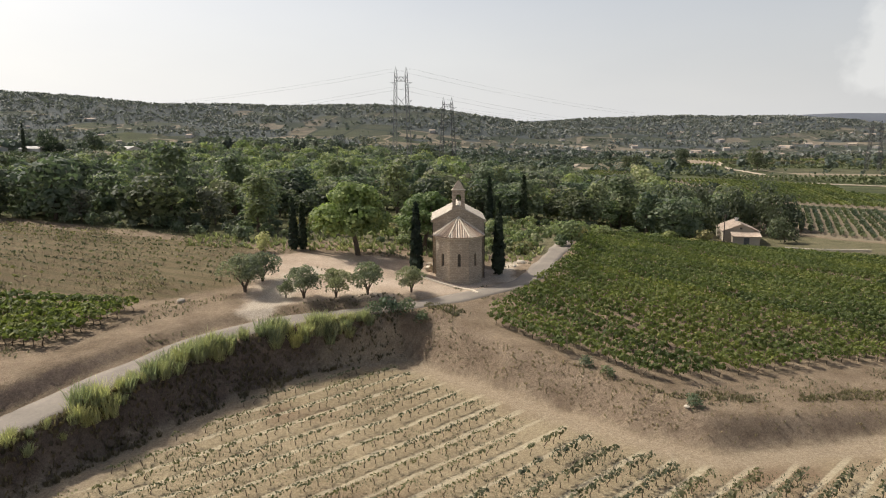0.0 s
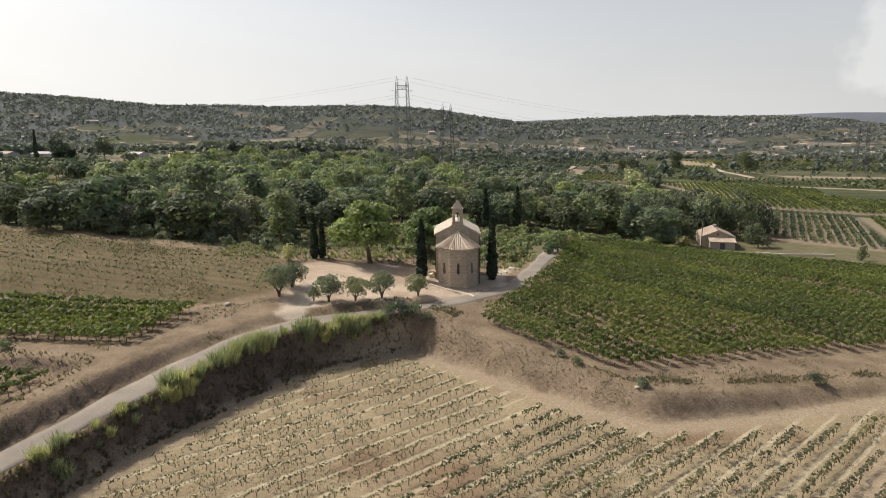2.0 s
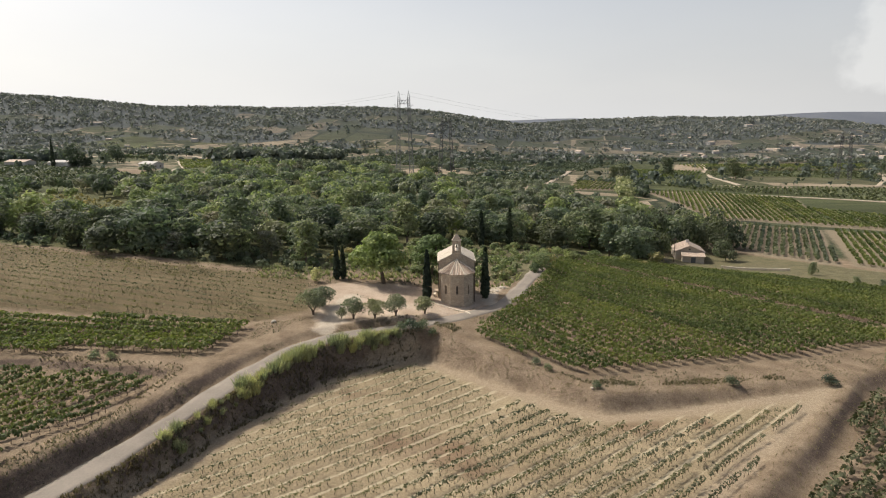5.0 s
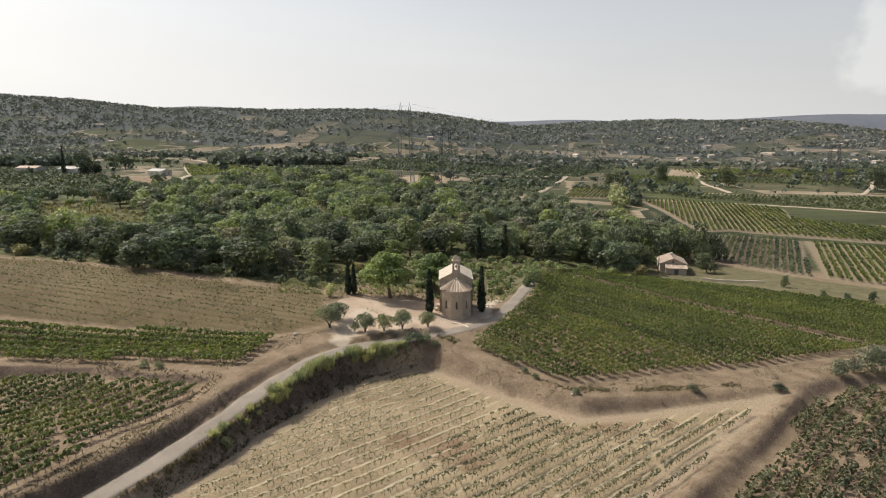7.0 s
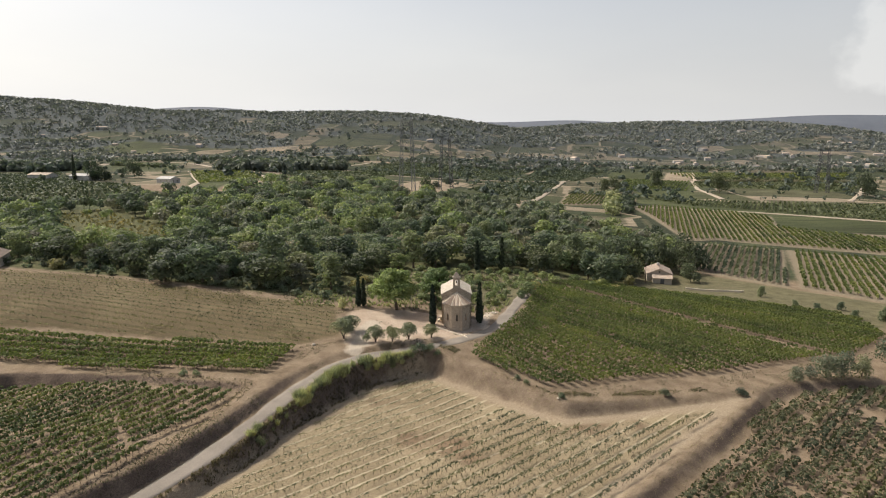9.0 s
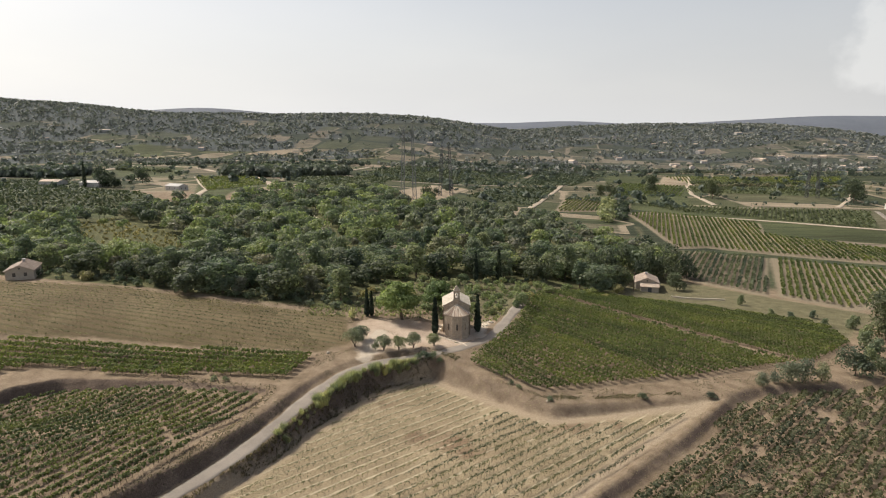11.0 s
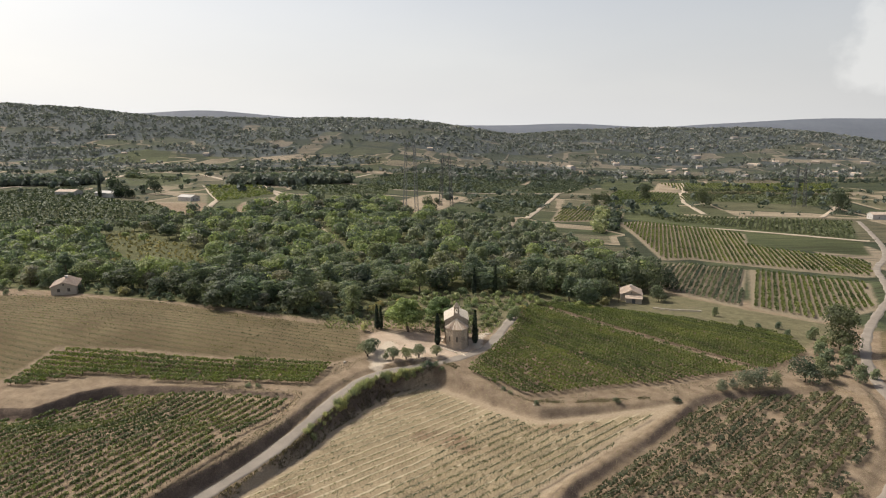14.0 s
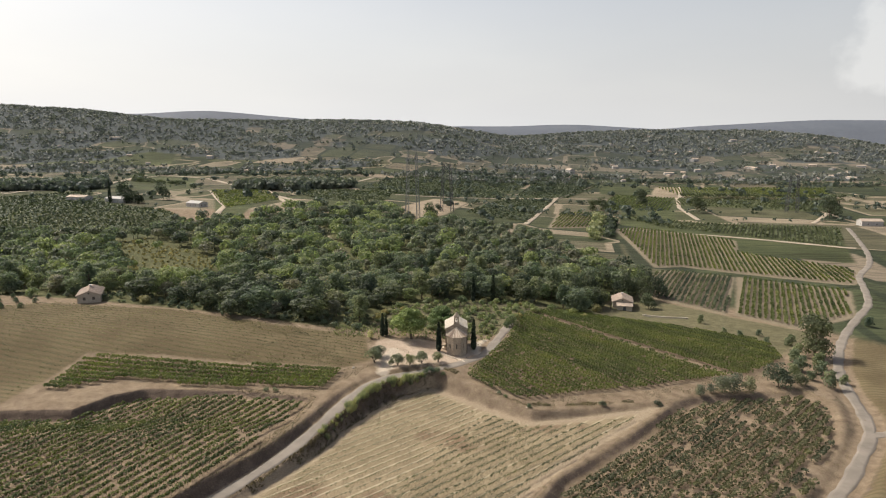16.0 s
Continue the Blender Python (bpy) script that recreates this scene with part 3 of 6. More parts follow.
# ---- mesh tools ----
from mathutils.geometry import tessellate_polygon


def cloud_mesh(name, verts, quads, mat, extra=None):
    """A mesh from arrays of corners and four-cornered faces."""
    verts, quads = np.asarray(verts, np.float32), np.asarray(quads, np.int32)
    me = bpy.data.meshes.new(name)
    me.vertices.add(len(verts))
    me.vertices.foreach_set("co", verts.ravel())
    me.loops.add(quads.size)
    me.loops.foreach_set("vertex_index", quads.ravel())
    me.polygons.add(len(quads))
    me.polygons.foreach_set("loop_start", np.arange(0, quads.size, 4, dtype=np.int32))
    me.materials.append(mat)
    if extra:
        me.materials.append(extra[0])
        idx = np.zeros(len(quads), np.int32)
        idx[extra[1]:] = 1
        me.polygons.foreach_set("material_index", idx)
    me.update(calc_edges=True)
    return me


def leaf_quads(at, out, size, loose=0.36, squash=0.75):
    """Four-cornered leaf sprays at points, facing roughly outwards."""
    n = len(at)
    nor = out + rng.normal(0, loose, (n, 3))
    nor /= np.linalg.norm(nor, axis=1)[:, None] + 1e-9
    a = np.cross(nor, rng.normal(0, 1, (n, 3)))
    a /= np.linalg.norm(a, axis=1)[:, None] + 1e-9
    b = np.cross(nor, a)
    s = np.asarray(size)[..., None] * rng.uniform(0.6, 1.3, (n, 1)) * 0.5
    c = np.stack([at - a * s - b * s * squash, at + a * s * 0.9 - b * s * squash * 0.6, at + a * s * 0.7 + b * s * squash, at - a * s * 0.8 + b * s * squash * 0.8], 1)
    c += nor[:, None, :] * (rng.uniform(-0.25, 0.25, (n, 4, 1)) * s[:, None, :])
    return c.reshape(-1, 3), np.arange(4 * n).reshape(n, 4)


def join(parts):
    vs, fs, k = [], [], 0
    for v, f in parts:
        vs.append(v), fs.append(np.asarray(f) + k)
        k += len(v)
    return np.concatenate(vs), np.concatenate(fs)


def tube(points, radii, sides=5):
    """A tapered limb along points, in four-cornered faces."""
    points = np.array(points, float)
    tang = np.gradient(points, axis=0)
    tang /= np.linalg.norm(tang, axis=1)[:, None] + 1e-9
    side = np.cross(tang, np.array([0.13, 0.97, 0.21]))
    side /= np.linalg.norm(side, axis=1)[:, None] + 1e-9
    up = np.cross(tang, side)
    ang = np.arange(sides) * 2 * math.pi / sides
    r = np.asarray(radii)[:, None, None]
    v = points[:, None] + r * (side[:, None] * np.cos(ang)[None, :, None] + up[:, None] * np.sin(ang)[None, :, None])
    n = len(points)
    f = [(i * sides + j, i * sides + (j + 1) % sides, (i + 1) * sides + (j + 1) % sides, (i + 1) * sides + j) for i in range(n - 1) for j in range(sides)]
    f.append(tuple((n - 1) * sides + j for j in (0, 1, 2, min(3, sides - 1))))
    return v.reshape(-1, 3), np.array(f)


def part(name, bm, material, parent, label=""):
    """Links a bmesh or a mesh as one part of a thing."""
    if isinstance(bm, bmesh.types.BMesh):
        me = bpy.data.meshes.new(name)
        bm.to_mesh(me)
        bm.free()
        me.materials.append(material)
    else:
        me = bm
    ob = new(name, me)
    ob.parent = parent
    return tagged(ob, label) if label else ob


def thing(name, label, category, x=0, y=0, z=0, turn=0, group=""):
    ob = new(name)
    ob.empty_display_size = 0.3
    ob.matrix_world = pose(x, y, z, 0, 0, turn)
    return tagged(ob, label, category, group)


def box(bm, lo, hi, bevel=0.0):
    vs = [bm.verts.new((x, y, z)) for z in (lo[2], hi[2]) for y in (lo[1], hi[1]) for x in (lo[0], hi[0])]
    fs = [bm.faces.new([vs[i] for i in f]) for f in ((0, 2, 3, 1), (4, 5, 7, 6), (0, 1, 5, 4), (2, 6, 7, 3), (0, 4, 6, 2), (1, 3, 7, 5))]
    if bevel:
        bmesh.ops.bevel(bm, geom=list({e for f in fs for e in f.edges}), offset=bevel, segments=1, affect="EDGES")
    return bm


def boxes(*spans, bevel=0.0):
    bm = bmesh.new()
    for lo, hi in spans:
        box(bm, lo, hi, bevel)
    return bm


def solid(bm, outline, direction):
    """A flat outline pushed along a direction into a closed body."""
    d = Vector(direction)
    a = [bm.verts.new(p) for p in outline]
    b = [bm.verts.new(Vector(p) + d) for p in outline]
    bm.faces.new(a[::-1])
    bm.faces.new(b)
    n = len(a)
    for i in range(n):
        bm.faces.new((a[i], a[(i + 1) % n], b[(i + 1) % n], b[i]))
    return bm


def bar(bm, p, q, w):
    """A thin four-sided bar between two places."""
    p, q = Vector(p), Vector(q)
    d = (q - p).normalized()
    s = d.cross(Vector((0.31, 0.17, 0.93)) if abs(d.z) < 0.9 else Vector((1, 0, 0))).normalized() * w / 2
    t = d.cross(s)
    ring = [[bm.verts.new(o + k) for k in (s, t, -s, -t)] for o in (p, q)]
    for i in range(4):
        bm.faces.new((ring[0][i], ring[0][(i + 1) % 4], ring[1][(i + 1) % 4], ring[1][i]))
    bm.faces.new(ring[0][::-1]), bm.faces.new(ring[1])


# ---- materials of things ----
BARK = two_tone("bark", (0.06, 0.045, 0.033), (0.16, 0.125, 0.095), 1.5, 9)
VINE_WOOD = two_tone("vine_wood", (0.045, 0.032, 0.022), (0.13, 0.095, 0.065), 3, 14)
LEAF_OAK = leaves("oak_leaves", (0.052, 0.065, 0.039), (0.086, 0.105, 0.06), (0.115, 0.13, 0.073), 0.28, 0.44)
LEAF_LIGHT = leaves("light_leaves", (0.066, 0.084, 0.038), (0.11, 0.13, 0.056), (0.15, 0.16, 0.07), 0.2, 0.44)
LEAF_DARK = leaves("dark_leaves", (0.031, 0.039, 0.025), (0.053, 0.063, 0.038), (0.073, 0.083, 0.048), 0.25, 0.4)
LEAF_GREY = leaves("olive_leaves", (0.062, 0.068, 0.042), (0.105, 0.112, 0.072), (0.138, 0.142, 0.094), 0.3, 0.42)
LEAF_PINE = leaves("pine_needles", (0.055, 0.078, 0.026), (0.105, 0.135, 0.042), (0.145, 0.17, 0.056), 0.15)
LEAF_CYPRESS = leaves("cypress_leaves", (0.008, 0.014, 0.008), (0.02, 0.03, 0.015), (0.034, 0.045, 0.022))
LEAF_VINE = leaves("vine_leaves", (0.036, 0.046, 0.015), (0.068, 0.08, 0.023), (0.10, 0.106, 0.032), 0.06, 0.44)
LEAF_VINE_TAN = leaves("tired_vine_leaves", (0.04, 0.05, 0.018), (0.065, 0.076, 0.027), (0.095, 0.096, 0.036), 0.08)
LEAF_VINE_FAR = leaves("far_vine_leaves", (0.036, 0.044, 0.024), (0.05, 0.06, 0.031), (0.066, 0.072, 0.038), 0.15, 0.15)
LEAF_VINE_DULL = leaves("dull_vine_leaves", (0.026, 0.03, 0.015), (0.044, 0.048, 0.023), (0.07, 0.066, 0.033), 0.15, 0.25)
LEAF_VINE_DRY = leaves("sparse_vine_leaves", (0.04, 0.04, 0.02), (0.075, 0.074, 0.034), (0.11, 0.095, 0.046))
REED = leaves("cane_leaves", (0.13, 0.13, 0.06), (0.22, 0.21, 0.10), (0.30, 0.27, 0.145), 0.3, 0.42)
SCRUB = leaves("scrub_leaves", (0.095, 0.084, 0.036), (0.165, 0.14, 0.06), (0.21, 0.17, 0.078), 0.15)
STRAW = leaves("dry_grass", (0.08, 0.06, 0.036), (0.145, 0.112, 0.068), (0.20, 0.16, 0.10))
CREST = leaves("olive_weeds", (0.06, 0.05, 0.029), (0.094, 0.079, 0.045), (0.14, 0.112, 0.066), 0.2)
SCRUB_GREEN = leaves("thicket_leaves", (0.085, 0.095, 0.038), (0.145, 0.15, 0.062), (0.19, 0.18, 0.08))
LEAF_BROWN = leaves("brownish_leaves", (0.065, 0.06, 0.042), (0.115, 0.105, 0.07), (0.15, 0.135, 0.088), 0.35)


# ---- trees ----
def crown_points(lobes, count):
    """Points and outward directions over the skin of a heap of egg-shaped lobes."""
    area = np.array([l[3] * l[3] + 2 * l[3] * l[4] for l in lobes])
    pick = rng.choice(len(lobes), count, p=area / area.sum())
    L = np.array(lobes)[pick]
    d = rng.normal(0, 1, (count, 3))
    d /= np.linalg.norm(d, axis=1)[:, None]
    d[:, 2] = np.where(d[:, 2] < -0.45, -d[:, 2], d[:, 2])
    r = rng.uniform(0.78, 1.05, (count, 1))
    return L[:, :3] + d * r * np.stack([L[:, 3], L[:, 3], L[:, 4]], -1), d


def broadleaf_mesh(name, height, width, mat, leaf_count, leaf, lobes=12, low=0.16, tall=1.0):
    """Crown mesh of a tree: uneven lobes with gaps between them."""
    out = []
    for i in range(lobes):
        a, rr = rng.uniform(0, 2 * math.pi), width * 0.5 * math.sqrt(rng.uniform(0.02, 1)) * 0.68
        zz = height * (low + (0.93 - low) * rng.uniform(0.12, 0.9))
        k = 1 - 0.55 * abs((zz / height - 0.5 * (1 + low)) / (0.5 * (1 - low))) ** 2
        s = width * rng.uniform(0.19, 0.32)
        out.append((rr * k * math.cos(a), rr * k * math.sin(a), zz, s, s * rng.uniform(0.75, 1.1) * tall))
    out.append((0, 0, height * 0.80, width * 0.24, height * 0.19))
    out.append((0, 0, height * 0.48, width * 0.36, height * 0.26))
    p, d = crown_points(out, leaf_count)
    v, f = leaf_quads(p, d, np.full(leaf_count, leaf))
    return cloud_mesh(name, v, f, mat), out


def trunk_mesh(name, height, radius, lobes, lean=0.0):
    parts = []
    top = np.array([lean * height, 0, height * 0.62])
    steps = np.linspace(0, 1, 6)[:, None]
    wob = rng.normal(0, 0.012 * height, (6, 3)) * np.array([1, 1, 0])
    wob[0] = 0
    path = np.array([0, 0, -0.4]) + steps * (top + np.array([0, 0, 0.4])) + wob
    parts.append(tube(path, radius * (1 - 0.65 * steps[:, 0]), 6))
    for l in lobes[:7]:
        s = path[2 + int(rng.integers(0, 3))]
        e = np.array(l[:3])
        mid = (s + e) / 2 + np.array([0, 0, -0.04 * height])
        parts.append(tube([s, mid, e], np.array([0.38, 0.26, 0.1]) * radius, 4))
    v, f = join(parts)
    return cloud_mesh(name, v, f, BARK)


def make_tree(label, category, height, width, mat, leaf_count, leaf, name="tree", **more):
    lean = more.pop("lean", 0.0)
    t = thing(name, label, category)
    crown, lobes = broadleaf_mesh("crown", height, width, mat, leaf_count, leaf, **more)
    part("trunk", trunk_mesh("trunk", height, max(0.10, height * 0.024), lobes, lean), None, t)
    part("crown", crown, None, t)
    return t


def set_thing(ob, x, y, z=None, turn=0.0, size=1.0, tall=1.0, label="", group=""):
    """A copy of a thing standing on the ground."""
    z = drop(x, y) if z is None else z
    c = copy_thing(ob, pose(x, y, z - 0.05, 0, 0, turn) @ Matrix.Diagonal((size, size, size * tall, 1)))
    return tagged(c, label, "", group)


def discard(ob):
    for o in (*ob.children_recursive, ob):
        bpy.data.objects.remove(o)


def cypress(label, height, width):
    t = thing("cypress", label, "tree")
    n = int(520 * height / 9)
    h = rng.uniform(0.02, 1, n)
    prof = np.minimum(1, h / 0.16) ** 0.5 * np.clip(1 - h, 0, 1) ** 0.62 * 1.12
    a = rng.uniform(0, 2 * math.pi, n)
    r = width / 2 * prof * (1 + 0.12 * np.sin(3 * a + 9 * h)) * rng.uniform(0.82, 1.05, n)
    p = np.stack([r * np.cos(a), r * np.sin(a), h * height], -1)
    d = np.stack([np.cos(a), np.sin(a), np.full(n, 0.35)], -1)
    v, f = leaf_quads(p, d, np.full(n, 0.55), 0.35, 1.3)
    part("crown", cloud_mesh("crown", v, f, LEAF_CYPRESS), None, t)
    v, f = tube([(0, 0, -0.3), (0, 0, height * 0.5), (0.02, 0, height * 0.9)], [0.16, 0.11, 0.04], 6)
    part("trunk", cloud_mesh("trunk", v, f, BARK), None, t)
    return t


def umbrella_pine(label, height, width, lean):
    t = thing("umbrella_pine", label, "tree")
    lobes = []
    for i in range(44):
        a, k = rng.uniform(0, 2 * math.pi), math.sqrt(rng.uniform(0, 1))
        zz = height * (0.40 + 0.47 * math.sqrt(max(0, 1 - k * k)) * rng.uniform(0.0, 1.0))
        s = width * rng.uniform(0.11, 0.17)
        lobes.append((lean + k * width * 0.40 * math.cos(a), k * width * 0.40 * math.sin(a), zz, s, s * 0.75))
    lobes += [(lean + width * 0.34 * math.cos(a), width * 0.34 * math.sin(a), height * 0.36, width * 0.13, width * 0.10) for a in np.arange(9) * 0.7]
    p, d = crown_points(lobes, 6800)
    v, f = leaf_quads(p, d, np.full(6800, 0.48))
    part("crown", cloud_mesh("crown", v, f, LEAF_PINE), None, t)
    fork = np.array([lean * 0.8, 0, height * 0.33])
    parts = [tube([(0, 0, -0.3), (lean * 0.25, 0.1, height * 0.15), fork], [0.42, 0.32, 0.28], 8)]
    for l in lobes[:11]:
        e = np.array(l[:3])
        parts.append(tube([fork, (fork + e) / 2 + np.array([0, 0, 0.3]), e], [0.15, 0.10, 0.04], 5))
    v, f = join(parts)
    part("trunk", cloud_mesh("trunk", v, f, BARK), None, t)
    return t


def olive(label, height, width):
    t = thing("olive_tree", label, "tree")
    lobes = []
    for i in range(24):
        a, k = rng.uniform(0, 2 * math.pi), math.sqrt(rng.uniform(0, 1))
        s = width * rng.uniform(0.13, 0.2)
        lobes.append((k * width * 0.38 * math.cos(a), k * width * 0.38 * math.sin(a), height * (0.56 + 0.31 * rng.uniform(-1, 1) * math.sqrt(1 - 0.8 * k * k)), s, s * 0.9))
    p, d = crown_points(lobes, 3000)
    v, f = leaf_quads(p, d, np.full(3000, 0.21), 0.8, 0.5)
    part("crown", cloud_mesh("crown", v, f, LEAF_GREY), None, t)
    parts = []
    for k in range(4):
        a = k * 1.6 + rng.uniform(-0.4, 0.4)
        e = np.array([math.cos(a) * width * 0.25, math.sin(a) * width * 0.25, height * 0.6])
        parts.append(tube([(0, 0, -0.2), (0.1 * math.cos(a), 0.1 * math.sin(a), height * 0.17), e * np.array([0.45, 0.45, 0.6]), e], [0.12, 0.10, 0.06, 0.03], 5))
    v, f = join(parts)
    part("trunk", cloud_mesh("trunk", v, f, BARK), None, t)
    return t


# ---- vines ----
def row_lines(poly, angle, space, margin=0.8, phase=0.0):
    """The rows that cross a field: start, end."""
    c, s = math.cos(angle), math.sin(angle)
    P = np.array(poly)
    u, w = P[:, 0] * c + P[:, 1] * s, -P[:, 0] * s + P[:, 1] * c
    out, k = [], w.min() + margin + phase
    while k < w.max() - margin * 0.5:
        cuts = []
        for i in range(len(P)):
            j = (i + 1) % len(P)
            if (w[i] > k) != (w[j] > k):
                cuts.append(u[i] + (u[j] - u[i]) * (k - w[i]) / (w[j] - w[i]))
        cuts.sort()
        for a, b in zip(cuts[::2], cuts[1::2]):
            if b - a > 3:
                out.append(((a + margin) * c - k * s, (a + margin) * s + k * c, (b - margin) * c - k * s, (b - margin) * s + k * c))
        k += space
    return out


def vine_rows(poly, angle, space, plant, mat, count, leaf, height, wide, label, group, gaps=0.03, low=0.45, stake=0.0, phase=0.0, keep=None, stock=0.06):
    """Rows of vines, each with its stocks and its foliage."""
    for ax, ay, bx, by in row_lines(poly, angle, space, phase=phase):
        n = int(math.hypot(bx - ax, by - ay) / plant)
        k = (np.arange(n) + 0.5) / n
        k = k[rng.uniform(0, 1, n) > gaps]
        x, y = ax + (bx - ax) * k + rng.normal(0, 0.08, len(k)), ay + (by - ay) * k + rng.normal(0, 0.08, len(k))
        if keep is not None:
            ok = keep(x, y)
            x, y = x[ok], y[ok]
        if len(x) < 3:
            continue
        z = ground_z(x, y)
        vig = np.clip(rng.normal(1.0, 0.16, len(x)) + 0.15 * rough(x, y, 9.0), 0.45, 1.5)
        reps = np.repeat(np.arange(len(x)), count)
        m = len(reps)
        d = rng.normal(0, 1, (m, 3))
        d /= np.linalg.norm(d, axis=1)[:, None]
        d[:, 2] = np.where(d[:, 2] < -0.3, -d[:, 2], d[:, 2])
        rad = rng.uniform(0.55, 1.05, m) * vig[reps]
        along = np.array([math.cos(angle), math.sin(angle)])
        acr = np.array([-along[1], along[0]])
        la, lc = d[:, 0] * plant * 0.74 * rad, d[:, 1] * wide * 0.5 * rad
        zc = (height + low) / 2
        p = np.stack([x[reps] + la * along[0] + lc * acr[0], y[reps] + la * along[1] + lc * acr[1], z[reps] + zc + d[:, 2] * (height - low) / 2 * rad], -1)
        v, f = leaf_quads(p, d, np.full(m, leaf))
        root = thing("vine_row", label, "vines", x[0], y[0], z[0], group=group)
        base = np.array([x[0], y[0], z[0]])
        part("foliage", cloud_mesh("foliage", v - base, f, mat), None, root)
        st = []
        for xi, yi, zi in zip(x, y, z):
            j = rng.normal(0, 0.08, 2)
            st.append(tube([(xi, yi, zi - 0.1), (xi + j[0], yi + j[1], zi + low * 0.6), (xi - j[0], yi + j[1] * 0.4, zi + low + 0.25)], [stock, stock * 0.8, stock * 0.5], 3))
        v, f = join(st)
        tagged(part("vine_wood", cloud_mesh("vine_wood", v - base, f, VINE_WOOD), None, root), kind="stuff")


vine_rows(GREEN_R, radians(-48), 2.25, 1.0, LEAF_VINE, 58, 0.32, 1.6, 1.85, "row of leafy green vines in dry soil", "vine rows in the green field", low=0.28,
          keep=lambda x, y: np.abs((x - 78) * math.sin(radians(48)) + (y - 101.5) * math.cos(radians(48))) > 1.5)
vine_rows(LEFT_1, radians(-7), 2.25, 1.0, LEAF_VINE, 46, 0.42, 1.7, 2.1, "row of green vines yellowing at the tips", "vine rows above the track")
vine_rows(LEFT_2, radians(63.5), 2.4, 1.0, LEAF_VINE_TAN, 38, 0.38, 1.6, 1.15, "row of trellised green vines over bare soil", "vine rows beside the lane", gaps=0.06)
vine_rows(LOWER, radians(44), 2.5, 1.5, LEAF_VINE_DULL, 50, 0.41, 1.6, 2.0, "uneven row of bushy vines with gaps", "vine rows in the low field", gaps=0.16, low=0.2, keep=lambda x, y: rough(x, y, 2.6) + 0.8 * rough(x, y, 9.0) > -0.85)
BROWN_IN = [(-46, 3), (-38, 17), (-31.3, 29), (-28, 38), (-25, 46), (-22, 52), (-18.5, 58), (-14.5, 63), (-9, 67), (-4.5, 68.3), (0, 63), (8, 56.3), (15, 51), (22, 47.5), (31, 48),
            (42, 50.5), (54, 54.5), (40, 41), (22, 23), (8, 6), (-4, -12)]
def lush(x, y):
    """Where the lower field's vines still carry leaves: by its corner and its southern half."""
    return x * 0.8 - y * 0.45 + 4 * rough(x, y, 8.0) > -19


vine_rows(BROWN_IN, ROW_BROWN, SPACE_BROWN, 1.0, LEAF_VINE_DRY, 18, 0.18, 0.85, 0.5, "row of sparse old vines in strawy soil", "vine rows in the straw field", gaps=0.12, low=0.25, stock=0.05, keep=lambda x, y: ~lush(x, y))
vine_rows(BROWN_IN, ROW_BROWN, SPACE_BROWN, 1.0, LEAF_VINE_DRY, 26, 0.23, 1.15, 0.7, "row of thin leafy old vines in strawy soil", "vine rows in the straw field", gaps=0.12, low=0.35, stock=0.05, keep=lush)
vine_rows(DRY, radians(-14), 2.25, 1.3, LEAF_VINE_DRY, 6, 0.32, 0.85, 0.55, "row of small young vines in dry soil", "vine rows in the upper field", gaps=0.12, low=0.2, stock=0.04)

# ---- trees of the wood ----
KINDS = [
    make_tree("broad green oak with a rounded crown in the wood", "tree", 9.5, 8.5, LEAF_OAK, 1150, 0.66, low=0.06),
    make_tree("dark green oak with a dense crown in the wood", "tree", 8.5, 8.0, LEAF_DARK, 1150, 0.66, low=0.05),
    make_tree("light green tree with a loose crown in the wood", "tree", 10.5, 7.5, LEAF_LIGHT, 1000, 0.62, low=0.05),
    make_tree("tall grey-green poplar with a narrow crown", "tree", 13.0, 6.0, LEAF_OAK, 1000, 0.66, lobes=16, tall=1.5, low=0.12),
    make_tree("grey-green willow with a soft round crown", "tree", 8.0, 7.5, LEAF_GREY, 950, 0.66, low=0.08),
    make_tree("low tangled shrub at the edge of the wood", "shrub", 4.0, 5.0, LEAF_LIGHT, 520, 0.55, name="shrub", low=0.02),
    make_tree("low dry brownish shrub at the edge of the wood", "shrub", 3.6, 4.6, SCRUB, 480, 0.5, name="shrub", low=0.02),
    make_tree("brownish-grey tree with a thin twiggy crown in the wood", "tree", 8.0, 7.0, LEAF_BROWN, 900, 0.5, low=0.05),
]


def wood_spots(space):
    xs, ys = np.meshgrid(np.arange(-300, 120, space), np.arange(105, 505, space))
    x = (xs + rng.uniform(-0.42, 0.42, xs.shape) * space).ravel()
    y = (ys + rng.uniform(-0.42, 0.42, ys.shape) * space).ravel()
    d = edge_distance(x, y, WOOD)
    ok = (d > -1.0) & (np.abs(x) < 60 + 0.8 * (y + 60))
    clear = edge_distance(x, y, [(-86, 340), (-66, 280), (-48, 220), (-38, 193)], False) < 2.6
    clear |= (np.hypot(x + 140, y - 134) < 11) | ((x < -128) & (y < 136))
    return x[ok & ~clear], y[ok & ~clear], d[ok & ~clear]


